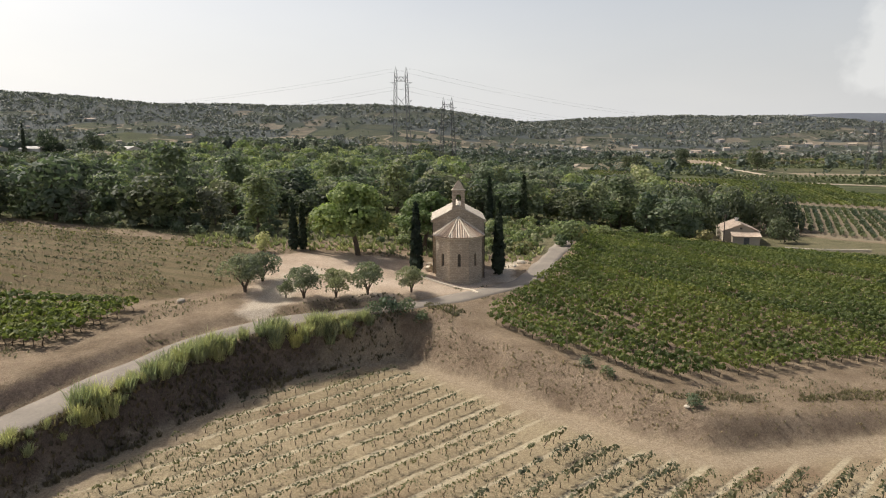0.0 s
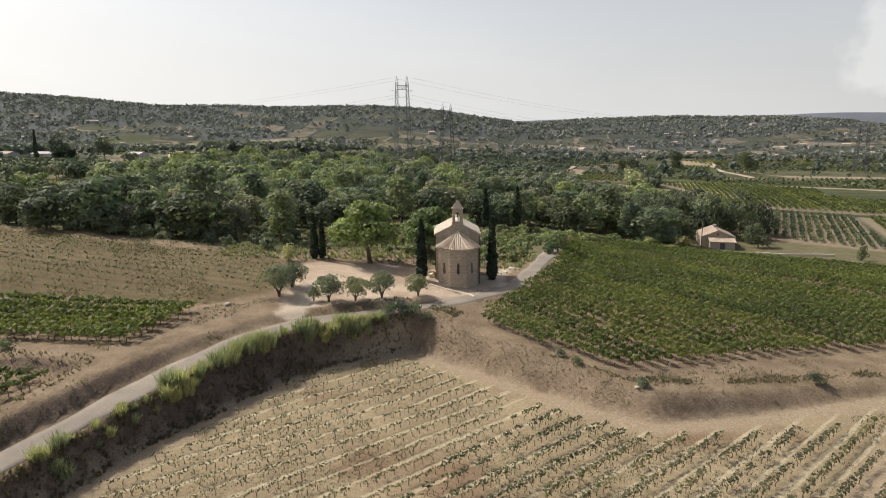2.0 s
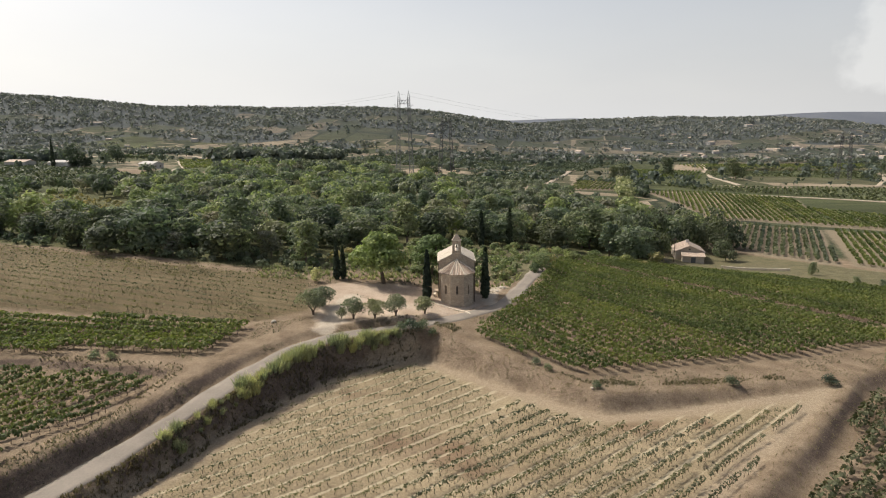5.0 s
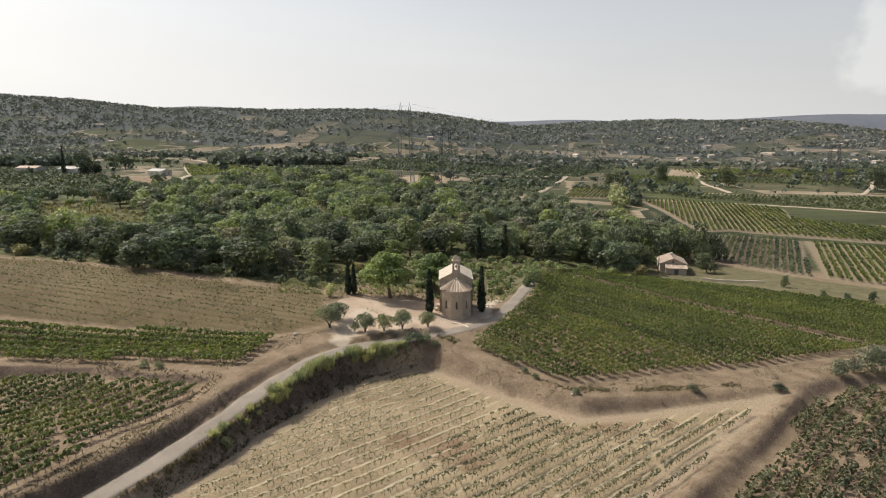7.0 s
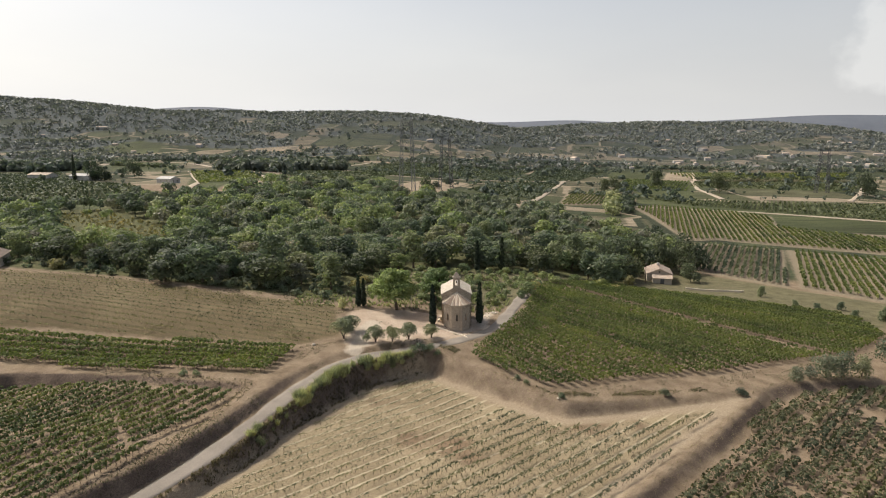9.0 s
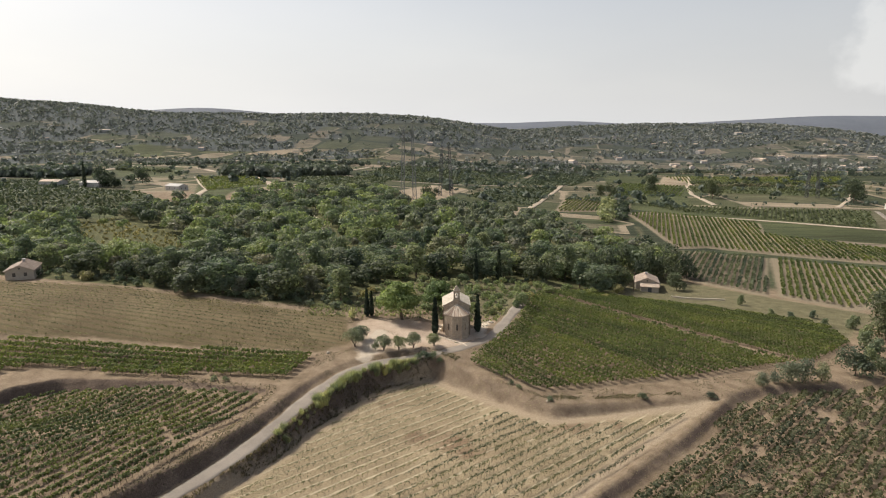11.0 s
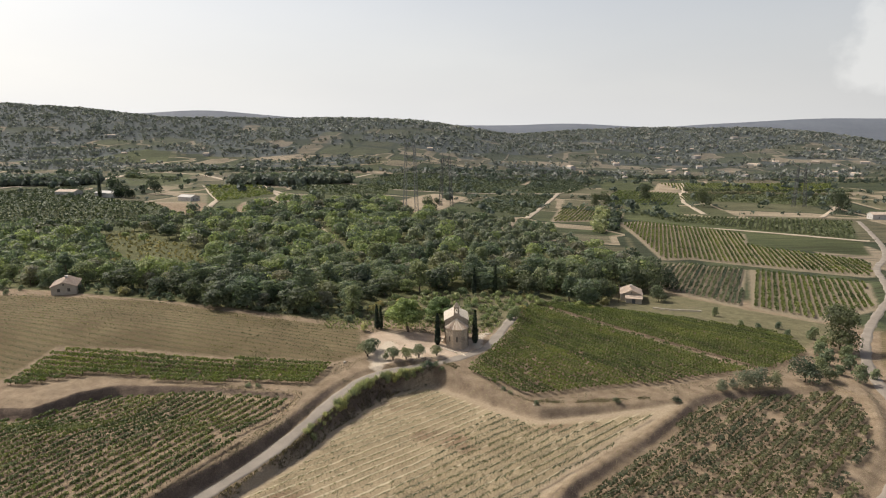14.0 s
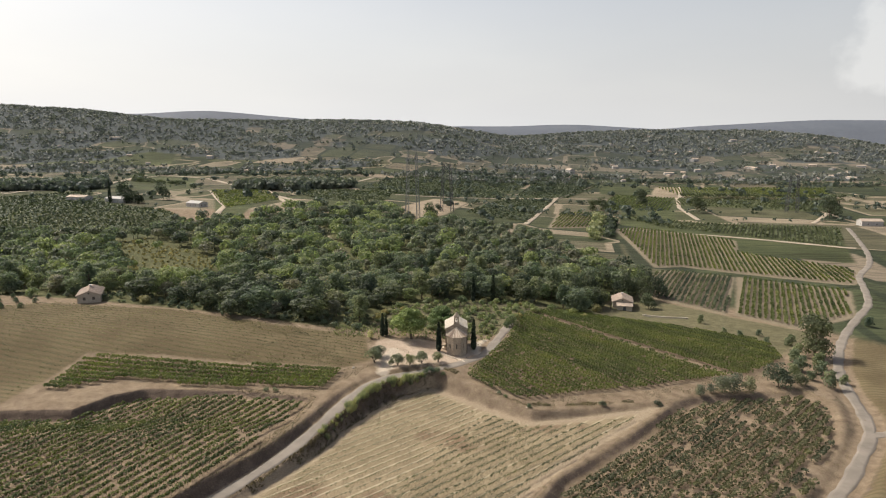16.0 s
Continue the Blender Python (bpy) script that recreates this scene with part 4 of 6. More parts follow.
wx, wy, wd = wood_spots(8.8)
tone = rough(wx, wy, 33)
scrubby = edge_distance(wx, wy, SCRUB_PATCH) > -2
hollow = edge_distance(wx, wy, HOLLOW_GREEN) > -1.5
poplars = edge_distance(wx, wy, POPLARS) > 0
glade = np.hypot((wx + 27) / 17, (wy - 243) / 9) < 1
order = np.argsort(wy + 0.25 * np.abs(wx))
near_trees = set(order[:285].tolist())
WOODS = {0: [], 1: [], 2: [], 3: [], 4: [], 5: []}
for i in range(len(wx)):
    x, y = float(wx[i]), float(wy[i])
    u = rng.uniform()
    kind = int(rng.choice([0, 1, 2, 3, 4, 7], p=[0.3, 0.17, 0.19, 0.1, 0.12, 0.12]))
    size = float(rng.uniform(0.85, 1.55))
    if tone[i] > 0.45 and u < 0.6:
        kind = 1
    if wd[i] < 4 and u < 0.45:
        kind = 5 if u < 0.3 else 6
    if glade[i] or (scrubby[i] and u < 0.85):
        continue
    if scrubby[i]:
        kind, size = (6 if u < 0.9 else 2), float(rng.uniform(0.45, 0.8))
    if hollow[i]:
        kind, size = (5 if u < 0.65 else 6), float(rng.uniform(0.5, 1.0))
    if poplars[i] and u < 0.9:
        kind, size = 3, float(rng.uniform(0.85, 1.05))
    if i in near_trees:
        set_thing(KINDS[kind], x, y, None, float(rng.uniform(0, 360)), size, float(rng.uniform(0.60, 0.88)), group="trees of the wood")
    else:
        WOODS[{0: 0, 1: 1, 2: 2, 3: 3, 4: 3, 5: 2, 6: 5, 7: 5}[kind]].append((x, y, size * {0: 1.0, 1: 0.95, 2: 1.1, 3: 1.15, 4: 0.85, 5: 0.5, 6: 0.42, 7: 0.85}[kind], kind == 3))
for k in KINDS:
    discard(k)


ux, uy = np.meshgrid(np.arange(-150, 40, 3.6), np.arange(104, 190, 3.6))
ux, uy = (ux + rng.uniform(-1.6, 1.6, ux.shape)).ravel(), (uy + rng.uniform(-1.6, 1.6, uy.shape)).ravel()
ud = edge_distance(ux, uy, WOOD)
in_hollow = edge_distance(ux, uy, HOLLOW_GREEN) > 0.5
ok = (((ud > 0.3) & (ud < 16)) | in_hollow) & (edge_distance(ux, uy, ROAD, False) > 4) & (np.hypot(ux + 3, uy - 110) > 2) & (uy > 106 + 4 * (ux > -20) * (ux < 20))
for x, y, h in zip(ux[ok], uy[ok], in_hollow[ok]):
    u = rng.uniform()
    if u < 0.82:
        WOODS[2 if h and u < 0.6 else (4 if h else (0 if u < 0.4 else (3 if u < 0.62 else 1)))].append((float(x), float(y), float(rng.uniform(0.18, 0.42)), False))


sx_, sy_ = np.meshgrid(np.arange(-215, -100, 4.2), np.arange(164, 296, 4.2))
sx_, sy_ = (sx_ + rng.uniform(-2, 2, sx_.shape)).ravel(), (sy_ + rng.uniform(-2, 2, sy_.shape)).ravel()
ok = edge_distance(sx_, sy_, SCRUB_PATCH) > -1
SCRUBS = [(float(x), float(y), float(rng.uniform(0.14, 0.3)), False) for x, y in zip(sx_[ok], sy_[ok]) if rng.uniform() < 0.85]


def far_wood(name, spots, mat, label, leaves_each, leaf, height=10.0, width=8.6):
    """Many far trees in one mesh."""
    parts = []
    base = ground_z(np.array([p[0] for p in spots]), np.array([p[1] for p in spots]))
    for (x, y, s, narrow), z in zip(spots, base):
        h, w = height * s * (0.72 if s > 0.45 else 0.85), width * s * (0.68 if narrow else 1)
        lobes = [(rng.uniform(-0.24, 0.24) * w, rng.uniform(-0.24, 0.24) * w, h * rng.uniform(0.36, 0.72), w * rng.uniform(0.2, 0.3), h * rng.uniform(0.14, 0.22)) for _ in range(6)] + [(0, 0, h * 0.55, w * 0.42, h * 0.36)]
        m = leaves_each if s > 0.45 else int(leaves_each * 0.5)
        p, d = crown_points(lobes, m)
        parts.append(leaf_quads(p + np.array([x, y, z - (0 if s > 0.45 else 0.22 * h)]), d, np.full(m, leaf * math.sqrt(s) * (1 if s > 0.45 else 0.8))))
        t = tube([(x, y, z - 0.5), (x, y, z + 0.6 * h)], [0.22, 0.12], 4)
        parts.append(t)
    v, f = join(parts)
    return tagged(new(name, cloud_mesh(name, v, f, mat)), label, "trees", kind="stuff")


for k, (mat, label) in enumerate(((LEAF_OAK, "wood of green broadleaf trees in the valley"), (LEAF_DARK, "dark green trees in the valley wood"),
                                  (LEAF_LIGHT, "light green trees in the valley wood"), (LEAF_GREY, "greyish trees and scrub in the valley wood"), (SCRUB_GREEN, "yellow-green thicket behind the chapel"), (LEAF_BROWN, "brownish trees and dry scrub in the valley wood"))):
    far_wood("trees", WOODS[k], mat, label, 215, 1.1)
far_wood("scrub", SCRUBS, SCRUB, "low yellowish scrub in a clearing of the wood", 170, 1.0)

# ---- hedges, clumps and woods of the valley and the hills ----
def scatter(n, xlo, xhi, ylo, yhi, test):
    x, y = rng.uniform(xlo, xhi, n), rng.uniform(ylo, yhi, n)
    ok = test(x, y)
    return x[ok], y[ok]


# oak scrub leaves, lightened and blued to carry the haze of distance
HAZED_HILL_WOOD = leaves("hazed_hill_leaves", (0.07, 0.078, 0.089), (0.081, 0.09, 0.101), (0.092, 0.101, 0.11), 0.3, 0.16)

MID_WOOD = leaves("valley_wood_leaves", (0.052, 0.062, 0.051), (0.07, 0.082, 0.064), (0.088, 0.1, 0.074), 0.3, 0.28)


def clumps(name, x, y, size, mat, label, leaves_each=26, leaf=3.4):
    parts = []
    z = ground_z(x, y)
    for xi, yi, zi, s in zip(x, y, z, size):
        lobes = [(rng.uniform(-0.3, 0.3) * s, rng.uniform(-0.3, 0.3) * s, s * rng.uniform(0.25, 0.6), s * rng.uniform(0.28, 0.42), s * rng.uniform(0.25, 0.4)) for _ in range(4)]
        p, d = crown_points(lobes, leaves_each)
        parts.append(leaf_quads(p + np.array([xi, yi, zi]), d, np.full(leaves_each, leaf * s / 9)))
    v, f = join(parts)
    return tagged(new(name, cloud_mesh(name, v, f, mat)), label, "trees", kind="stuff")


def hill_test(x, y):
    return (hill_cover(x, y) + rng.normal(0, 0.12, len(x)) > 0) & (np.abs(x) < 0.78 * (y + 120))


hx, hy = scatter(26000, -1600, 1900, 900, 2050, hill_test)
clumps("trees", hx, hy, rng.uniform(5, 10, len(hx)), HAZED_HILL_WOOD, "wooded hillsides of oak scrub in the distance", 9, 4.6)
vx, vy = scatter(9000, -800, 900, 420, 1050, lambda x, y: (rough(x * 0.7, y * 2.2, 60) + 0.5 * rough(x + 90, y * 2, 23) > 0.98 - 0.45 * smooth(600, 1050, y)) & (np.abs(x) < 0.75 * (y + 120)))
clumps("trees", vx, vy, rng.uniform(3.5, 8, len(vx)), MID_WOOD, "hedges and clumps of trees between valley fields", 30)
# two long woods in the valley
bx, by = scatter(1500, -250, -100, 580, 700, lambda x, y: edge_distance(x, y, [(-232, 600), (-170, 605), (-118, 650), (-112, 684), (-150, 690), (-200, 668), (-238, 640)]) > 0)
clumps("trees", bx, by, rng.uniform(5, 13, len(bx)), MID_WOOD, "dense dark wood among valley fields", 60)
bx, by = scatter(1500, -620, -390, 570, 690, lambda x, y: edge_distance(x, y, [(-560, 575), (-405, 610), (-400, 660), (-560, 680)]) > 0)
clumps("trees", bx, by, rng.uniform(5, 13, len(bx)), MID_WOOD, "dense dark wood below the hillside", 60)

# hedgerows that follow the field edges, and lone trees among the fields
qx, qy = scatter(30000, -900, 1300, 440, 1500, lambda x, y: (np.abs(rough(x * 0.6 + 50, y * 1.9, 110)) < 0.035) & (np.abs(x) < 0.75 * (y + 120)) & (rough(x, y, 41) > -0.45))
clumps("trees", qx, qy, rng.uniform(2.5, 6.5, len(qx)), MID_WOOD, "hedgerows along the field edges in the valley", 16)
lx, ly = scatter(120, -600, 700, 450, 1050, lambda x, y: np.abs(x) < 0.7 * (y + 110))
clumps("trees", lx, ly, rng.uniform(5, 12, len(lx)), MID_WOOD, "scattered dark trees among valley fields", 40)


def hedge(line, wide, size, mat, label):
    """A hedge or belt of trees along a line."""
    px, py = [], []
    for a, b in zip(line, line[1:]):
        n = max(2, int(math.dist(a, b) / (0.4 * size)))
        px += [a[0] + (b[0] - a[0]) * k / n for k in range(n)]
        py += [a[1] + (b[1] - a[1]) * k / n for k in range(n)]
    px, py = np.array(px) + rng.normal(0, wide, len(px)), np.array(py) + rng.normal(0, wide, len(py))
    clumps("hedge", px, py, rng.uniform(0.6, 1.25, len(px)) * size, mat, label, 46, 2.6)


hedge([(112, 352), (122, 395), (150, 490)], 2.0, 6.5, SCRUB_GREEN, "yellow-green hedge of canes between fields")
hedge([(126, 366), (138, 410), (158, 470)], 1.5, 6.0, LEAF_DARK, "dark hedge between vine fields")
hedge([(310, 690), (400, 672), (490, 650)], 2.0, 5.0, LEAF_BROWN, "brownish hedge between valley fields")
hedge([(320, 735), (410, 720), (520, 700)], 2.0, 4.5, LEAF_DARK, "dark hedge between valley fields")
hedge([(-480, 905), (-420, 760), (-330, 700)], 3.0, 5.5, LEAF_DARK, "dark hedge beside the valley track")
hedge([(-440, 880), (-340, 930), (-200, 900), (-120, 930)], 5.0, 8.0, MID_WOOD, "belt of trees across the valley")
hedge([(-60, 980), (40, 1080), (180, 1100), (300, 1050)], 5.0, 7.5, MID_WOOD, "belt of trees across the valley")
hedge([(320, 1010), (430, 960), (560, 930), (700, 900)], 4.0, 6.5, MID_WOOD, "belt of trees across the valley")
hedge([(-330, 300), (-250, 292), (-215, 305)], 4.0, 7.0, LEAF_DARK, "dark trees at the end of the wood")

# ---- chapel ----
def stone_material(name, pale, dark, w=0.46, h=0.24):
    n = Nodes(name, 0.92, 0.15)
    uv = n.add("ShaderNodeUVMap").outputs[0]
    wob = n.add("ShaderNodeVectorMath", operation="MULTIPLY_ADD")
    nn = n.add("ShaderNodeTexNoise")
    nn.inputs["Scale"].default_value = 1.7
    n.put(uv, nn.inputs["Vector"])
    n.put(nn.outputs["Color"], wob.inputs[0])
    wob.inputs[1].default_value = (0.09, 0.07, 0)
    n.put(uv, wob.inputs[2])
    br = n.add("ShaderNodeTexBrick")
    n.put(wob.outputs[0], br.inputs["Vector"])
    for k, v in (("Scale", 1.0), ("Mortar Size", 0.018), ("Mortar Smooth", 0.4), ("Bias", 0.0), ("Brick Width", w), ("Row Height", h)):
        br.inputs[k].default_value = v
    br.inputs["Color1"].default_value, br.inputs["Color2"].default_value, br.inputs["Mortar"].default_value = (*pale, 1), (*dark, 1), (*[c * 0.72 for c in dark], 1)
    fine, big = n.noise(5.0, 5, 0.7), n.noise(0.45, 4)
    col = n.mix(1.0, br.outputs["Color"], n.ramp(fine, (0.25, 0.72), (0.75, 1.2)), "MULTIPLY")
    col = n.mix(1.0, col, n.ramp(big, (0.3, (0.80, 0.77, 0.74)), (0.7, (1.12, 1.08, 1.0))), "MULTIPLY")
    pits = n.range(n.noise(2.2, 2), 0.66, 0.74)
    col = n.mix(n.math("MULTIPLY", pits, 0.45), col, (0.62, 0.55, 0.44))
    return n.done(col, n.math("SUBTRACT", fine, n.math("MULTIPLY", br.outputs["Fac"], 0.8)), 0.05)


STONE = stone_material("weathered_limestone", (0.50, 0.43, 0.345), (0.39, 0.33, 0.265))
SLAB = two_tone("pale_stone_slabs", (0.33, 0.285, 0.225), (0.50, 0.445, 0.36), 0.9, 5)
def tile_material():
    n = Nodes("old_clay_tiles", 0.9, 0.15)
    isl = n.add("ShaderNodeNewGeometry").outputs["Random Per Island"]
    col = n.ramp(isl, (0.0, (0.24, 0.175, 0.13)), (0.5, (0.40, 0.315, 0.24)), (1.0, (0.56, 0.475, 0.38)))
    fine = n.noise(6.0, 4, 0.7)
    col = n.mix(1.0, col, n.ramp(fine, (0.3, 0.65), (0.7, 1.2)), "MULTIPLY")
    return n.done(col, fine, 0.03)


TILE = tile_material()
COPING = two_tone("pale_coping_stone", (0.45, 0.38, 0.29), (0.60, 0.53, 0.42), 1.1, 6)
HOLLOW = two_tone("dark_window_glass", (0.07, 0.06, 0.05), (0.12, 0.105, 0.085), 2, rough_value=0.35)
IRON = two_tone("rusty_iron", (0.05, 0.04, 0.035), (0.10, 0.08, 0.065), 3, rough_value=0.6)
BRONZE = two_tone("weathered_bronze", (0.16, 0.14, 0.09), (0.26, 0.22, 0.14), 3, rough_value=0.45)


def arch(u, sill, w, h, steps=8):
    """A round-headed opening, as corners of a wall panel."""
    r = w / 2
    pts = [(u - r, sill), (u + r, sill)]
    pts += [(u + r * math.cos(math.pi * k / steps), sill + h - r + r * math.sin(math.pi * k / steps)) for k in range(steps + 1)]
    return pts


def panel(name, outline, holes, origin, along, thick, mat, parent, label=""):
    """A wall of some thickness with openings through it; along is the wall's direction, outward lies to its right."""
    ax, ay = along
    nx, ny = ay, -ax
    o = Vector(origin)

    def at(p, depth):
        return (o.x + ax * p[0] - nx * depth, o.y + ay * p[0] - ny * depth, o.z + p[1])

    loops = [outline, *holes]
    flat = [p for l in loops for p in l]
    tris = tessellate_polygon([[Vector((p[0], p[1], 0)) for p in l] for l in loops])
    bm = bmesh.new()
    uvl = bm.loops.layers.uv.new("UVMap")
    front, back = [bm.verts.new(at(p, 0)) for p in flat], [bm.verts.new(at(p, thick)) for p in flat]

    def face(vs, uvs):
        f = bm.faces.new(vs)
        for l, uv in zip(f.loops, uvs):
            l[uvl].uv = uv

    for a, b, c in tris:
        face((front[a], front[b], front[c]), (flat[a], flat[b], flat[c]))
        face((back[c], back[b], back[a]), (flat[c], flat[b], flat[a]))
    k = 0
    for l in loops:
        m = len(l)
        for i in range(m):
            j = (i + 1) % m
            p, q = l[i], l[j]
            vs = (front[k + i], front[k + j], back[k + j], back[k + i])
            if abs(p[0] - q[0]) < 1e-6:
                uvs = ((0, p[1]), (0, q[1]), (thick, q[1]), (thick, p[1]))
            else:
                uvs = ((p[0], p[1]), (q[0], q[1]), (q[0], q[1] + thick), (p[0], p[1] + thick))
            face(vs, uvs)
        k += m
    bmesh.ops.recalc_face_normals(bm, faces=bm.faces)
    return part(name, bm, mat, parent, label)


def tiled_slope(name, a, b, c, d, mat, parent, space=0.34, r=0.125, thick=0.10):
    """A roof slope with rounded rows of tiles: eave a-b, upper edge d-c (c over b; c = d for a point)."""
    a, b, c, d = Vector(a), Vector(b), Vector(c), Vector(d)
    bm = bmesh.new()
    nor = (b - a).cross(d - a).normalized()
    if nor.z < 0:
        nor = -nor
    pts = [a, b, c] if (c - d).length < 1e-6 else [a, b, c, d]
    solid(bm, [p - nor * thick for p in pts], nor * thick)
    e = (b - a).normalized()
    up = nor.cross(e)
    if up.z < 0:
        up = -up
    W = (b - a).length
    cu, cv = (c - a).dot(e), (c - a).dot(up)
    du, dv = (d - a).dot(e), (d - a).dot(up)
    k = space / 2
    while k < W:
        top = max(cv, dv)
        if du > 1e-6 and k < du:
            top = min(top, dv * k / du)
        if W - cu > 1e-6 and k > cu:
            top = min(top, cv * (W - k) / (W - cu))
        if top > 0.15:
            n = max(2, int(top / 0.5))
            ring = []
            for i in range(n + 1):
                v = -0.08 + (top + 0.06) * i / n
                lift = 0.03 * (1 - (i % 2))
                ring.append([bm.verts.new(a + e * (k + r * x) + up * v + nor * (r * z + lift * 0.3 + random.uniform(-0.012, 0.012))) for x, z in ((-1, 0.0), (-0.6, 0.7), (0.0, 1.0), (0.6, 0.7), (1, 0.0))])
            for p, q in zip(ring, ring[1:]):
                for j in range(4):
                    bm.faces.new((p[j], p[j + 1], q[j + 1], q[j]))
            bm.faces.new(ring[0])
        k += space
    bmesh.ops.recalc_face_normals(bm, faces=bm.faces)
    return part(name, bm, mat, parent)


def chapel(x, y, z, turn):
    t = thing("chapel", "small Romanesque limestone chapel with a three-sided apse", "chapel", x, y, z, turn)
    t.scale = (0.94, 1.0, 1.0)
    q = [(-3.32, 3.9), (-3.32, 1.945), (-1.375, 0), (1.375, 0), (3.32, 1.945), (3.32, 3.9)]
    slit = [None, (0.56, 2.0), (0.44, 2.05), (0.44, 2.0), None]
    for (a, b), s in zip(zip(q, q[1:]), slit):
        w = math.hypot(b[0] - a[0], b[1] - a[1])
        along = ((b[0] - a[0]) / w, (b[1] - a[1]) / w)
        holes = [arch(w / 2, s[1], s[0], 1.75)] if s else []
        wall = panel("apse_wall", [(0, -1.2), (w, -1.2), (w, 6.0), (0, 6.0)], holes, (a[0], a[1], 0), along, 0.6, STONE, t)
        if s:
            nx, ny = along[1], -along[0]
            panel("window", [(w / 2 - 0.4, s[1] - 0.1), (w / 2 + 0.4, s[1] - 0.1), (w / 2 + 0.4, s[1] + 1.9), (w / 2 - 0.4, s[1] + 1.9)], [],
                  (a[0] - nx * 0.36, a[1] - ny * 0.36, 0), along, 0.06, HOLLOW, wall, "narrow dark round-headed window slit")
    # a projecting course under the eaves
    e = [(-3.48, 3.9), (-3.48, 1.88), (-1.44, -0.16), (1.44, -0.16), (3.48, 1.88), (3.48, 3.9)]
    bm = bmesh.new()
    solid(bm, [(p[0], p[1], 5.78) for p in e], (0, 0, 0.2))
    part("cornice", bm, COPING, t, "pale stone cornice under the apse eaves")
    e = [(-3.66, 3.88), (-3.66, 1.8), (-1.52, -0.34), (1.52, -0.34), (3.66, 1.8), (3.66, 3.88)]
    top = (0, 3.86, 8.25)
    for a, b in zip(e, e[1:]):
        tiled_slope("apse_roof", (*a, 6.02), (*b, 6.02), top, top, TILE, t)
    for p in e:
        bm = bmesh.new()
        v, f = tube([(p[0] * 0.995, p[1], 6.1), (p[0] * 0.5, (p[1] + 3.86) / 2, 7.2), (0, 3.86, 8.33)], [0.12, 0.12, 0.11], 6)
        vs = [bm.verts.new(c) for c in v]
        for c in f:
            bm.faces.new([vs[i] for i in c])
        part("ridge_tile", bm, COPING, t, "pale mortared ridge of tiles")
    # nave
    gable = [(0, -1.2), (7.5, -1.2), (7.5, 8.0), (3.75, 9.75), (0, 8.0)]
    panel("nave_wall", gable, [], (-3.75, 3.9, 0), (1, 0), 0.7, STONE, t)
    panel("nave_wall", gable, [arch(3.75, 0.0, 1.3, 2.5)], (3.75, 13.2, 0), (-1, 0), 0.7, STONE, t)
    for sx in (-1, 1):
        panel("nave_wall", [(0, -1.2), (7.9, -1.2), (7.9, 8.0), (0, 8.0)], [arch(4.0, 3.4, 0.6, 1.5)], (sx * 3.75, 12.5 if sx < 0 else 4.6, 0), (0, -1) if sx < 0 else (0, 1), 0.7, STONE, t)
        bm = bmesh.new()
        rows, cols = 9, 12
        nor = Vector((sx * 1.75, 0, 3.75)).normalized()
        for i in range(rows):
            for j in range(cols):
                k0, k1 = i / rows, (i + 1.12) / rows
                y0 = 3.72 + 9.72 * j / cols + (0.18 if i % 2 else 0)
                y1 = y0 + 9.72 / cols - 0.015
                lift = 0.05 + random.uniform(0, 0.025)
                p = [Vector((sx * 4.02 * (1 - k), yy, 7.88 + 1.95 * k)) + nor * (lift + 0.05 * (0 if k == k0 else -1)) for k, yy in ((k0, y0), (k0, y1), (k1, y1), (k1, y0))]
                solid(bm, [v - nor * 0.08 for v in p], nor * 0.09)
        solid(bm, [(sx * 4.0, 3.74, 7.86), (sx * 4.0, 13.4, 7.86), (0, 13.4, 9.83), (0, 3.74, 9.83)], (0, 0, -0.12))
        bmesh.ops.recalc_face_normals(bm, faces=bm.faces)
        part("nave_roof", bm, SLAB, t, "pale stone slab roof of the nave")
        bm = boxes(((sx * 3.95 - 0.12, 3.95, 7.6), (sx * 3.95 + 0.12, 13.2, 7.84)))
        part("cornice", bm, COPING, t)
        part("downpipe", boxes(((sx * 3.80 - 0.06, 3.74, -0.4), (sx * 3.80 + 0.06, 3.86, 7.5))), IRON, t, "dark metal downpipe")
    bm = boxes(((-0.16, 3.74, 9.8), (0.16, 13.4, 9.98)), bevel=0.05)
    part("ridge_cap", bm, SLAB, t)
    # bell gable
    body = panel("bell_gable", [(0, 8.3), (2.0, 8.3), (2.0, 9.7), (1.9, 9.75), (1.9, 12.0), (0.1, 12.0), (0.1, 9.75), (0, 9.7)], [arch(1.0, 9.9, 0.78, 1.55)], (-1.0, 3.84, 0), (1, 0), 0.95, STONE, t)
    part("cap_course", boxes(((-1.03, 3.72, 12.0), (1.03, 4.92, 12.16)), bevel=0.03), COPING, body)
    bm = bmesh.new()
    base = [bm.verts.new(p) for p in ((-0.86, 3.8, 12.16), (0.86, 3.8, 12.16), (0.86, 4.84, 12.16), (-0.86, 4.84, 12.16))]
    tip = [bm.verts.new(p) for p in ((-0.1, 4.24, 13.35), (0.1, 4.24, 13.35), (0.1, 4.4, 13.35), (-0.1, 4.4, 13.35))]
    mid = [bm.verts.new((p.co * 0.45 + s.co * 0.55) + Vector(((p.co.x) * 0.05, 0, 0.03))) for p, s in zip(base, tip)]
    for lo, hi in ((base, mid), (mid, tip)):
        for i in range(4):
            bm.faces.new((lo[i], lo[(i + 1) % 4], hi[(i + 1) % 4], hi[i]))
    bm.faces.new(tip), bm.faces.new(base[::-1])
    part("spire", bm, STONE, body, "small stone pyramid cap")
    bm = bmesh.new()
    bar(bm, (0, 4.32, 13.3), (0, 4.32, 14.35), 0.06), bar(bm, (-0.28, 4.32, 14.05), (0.28, 4.32, 14.05), 0.06)
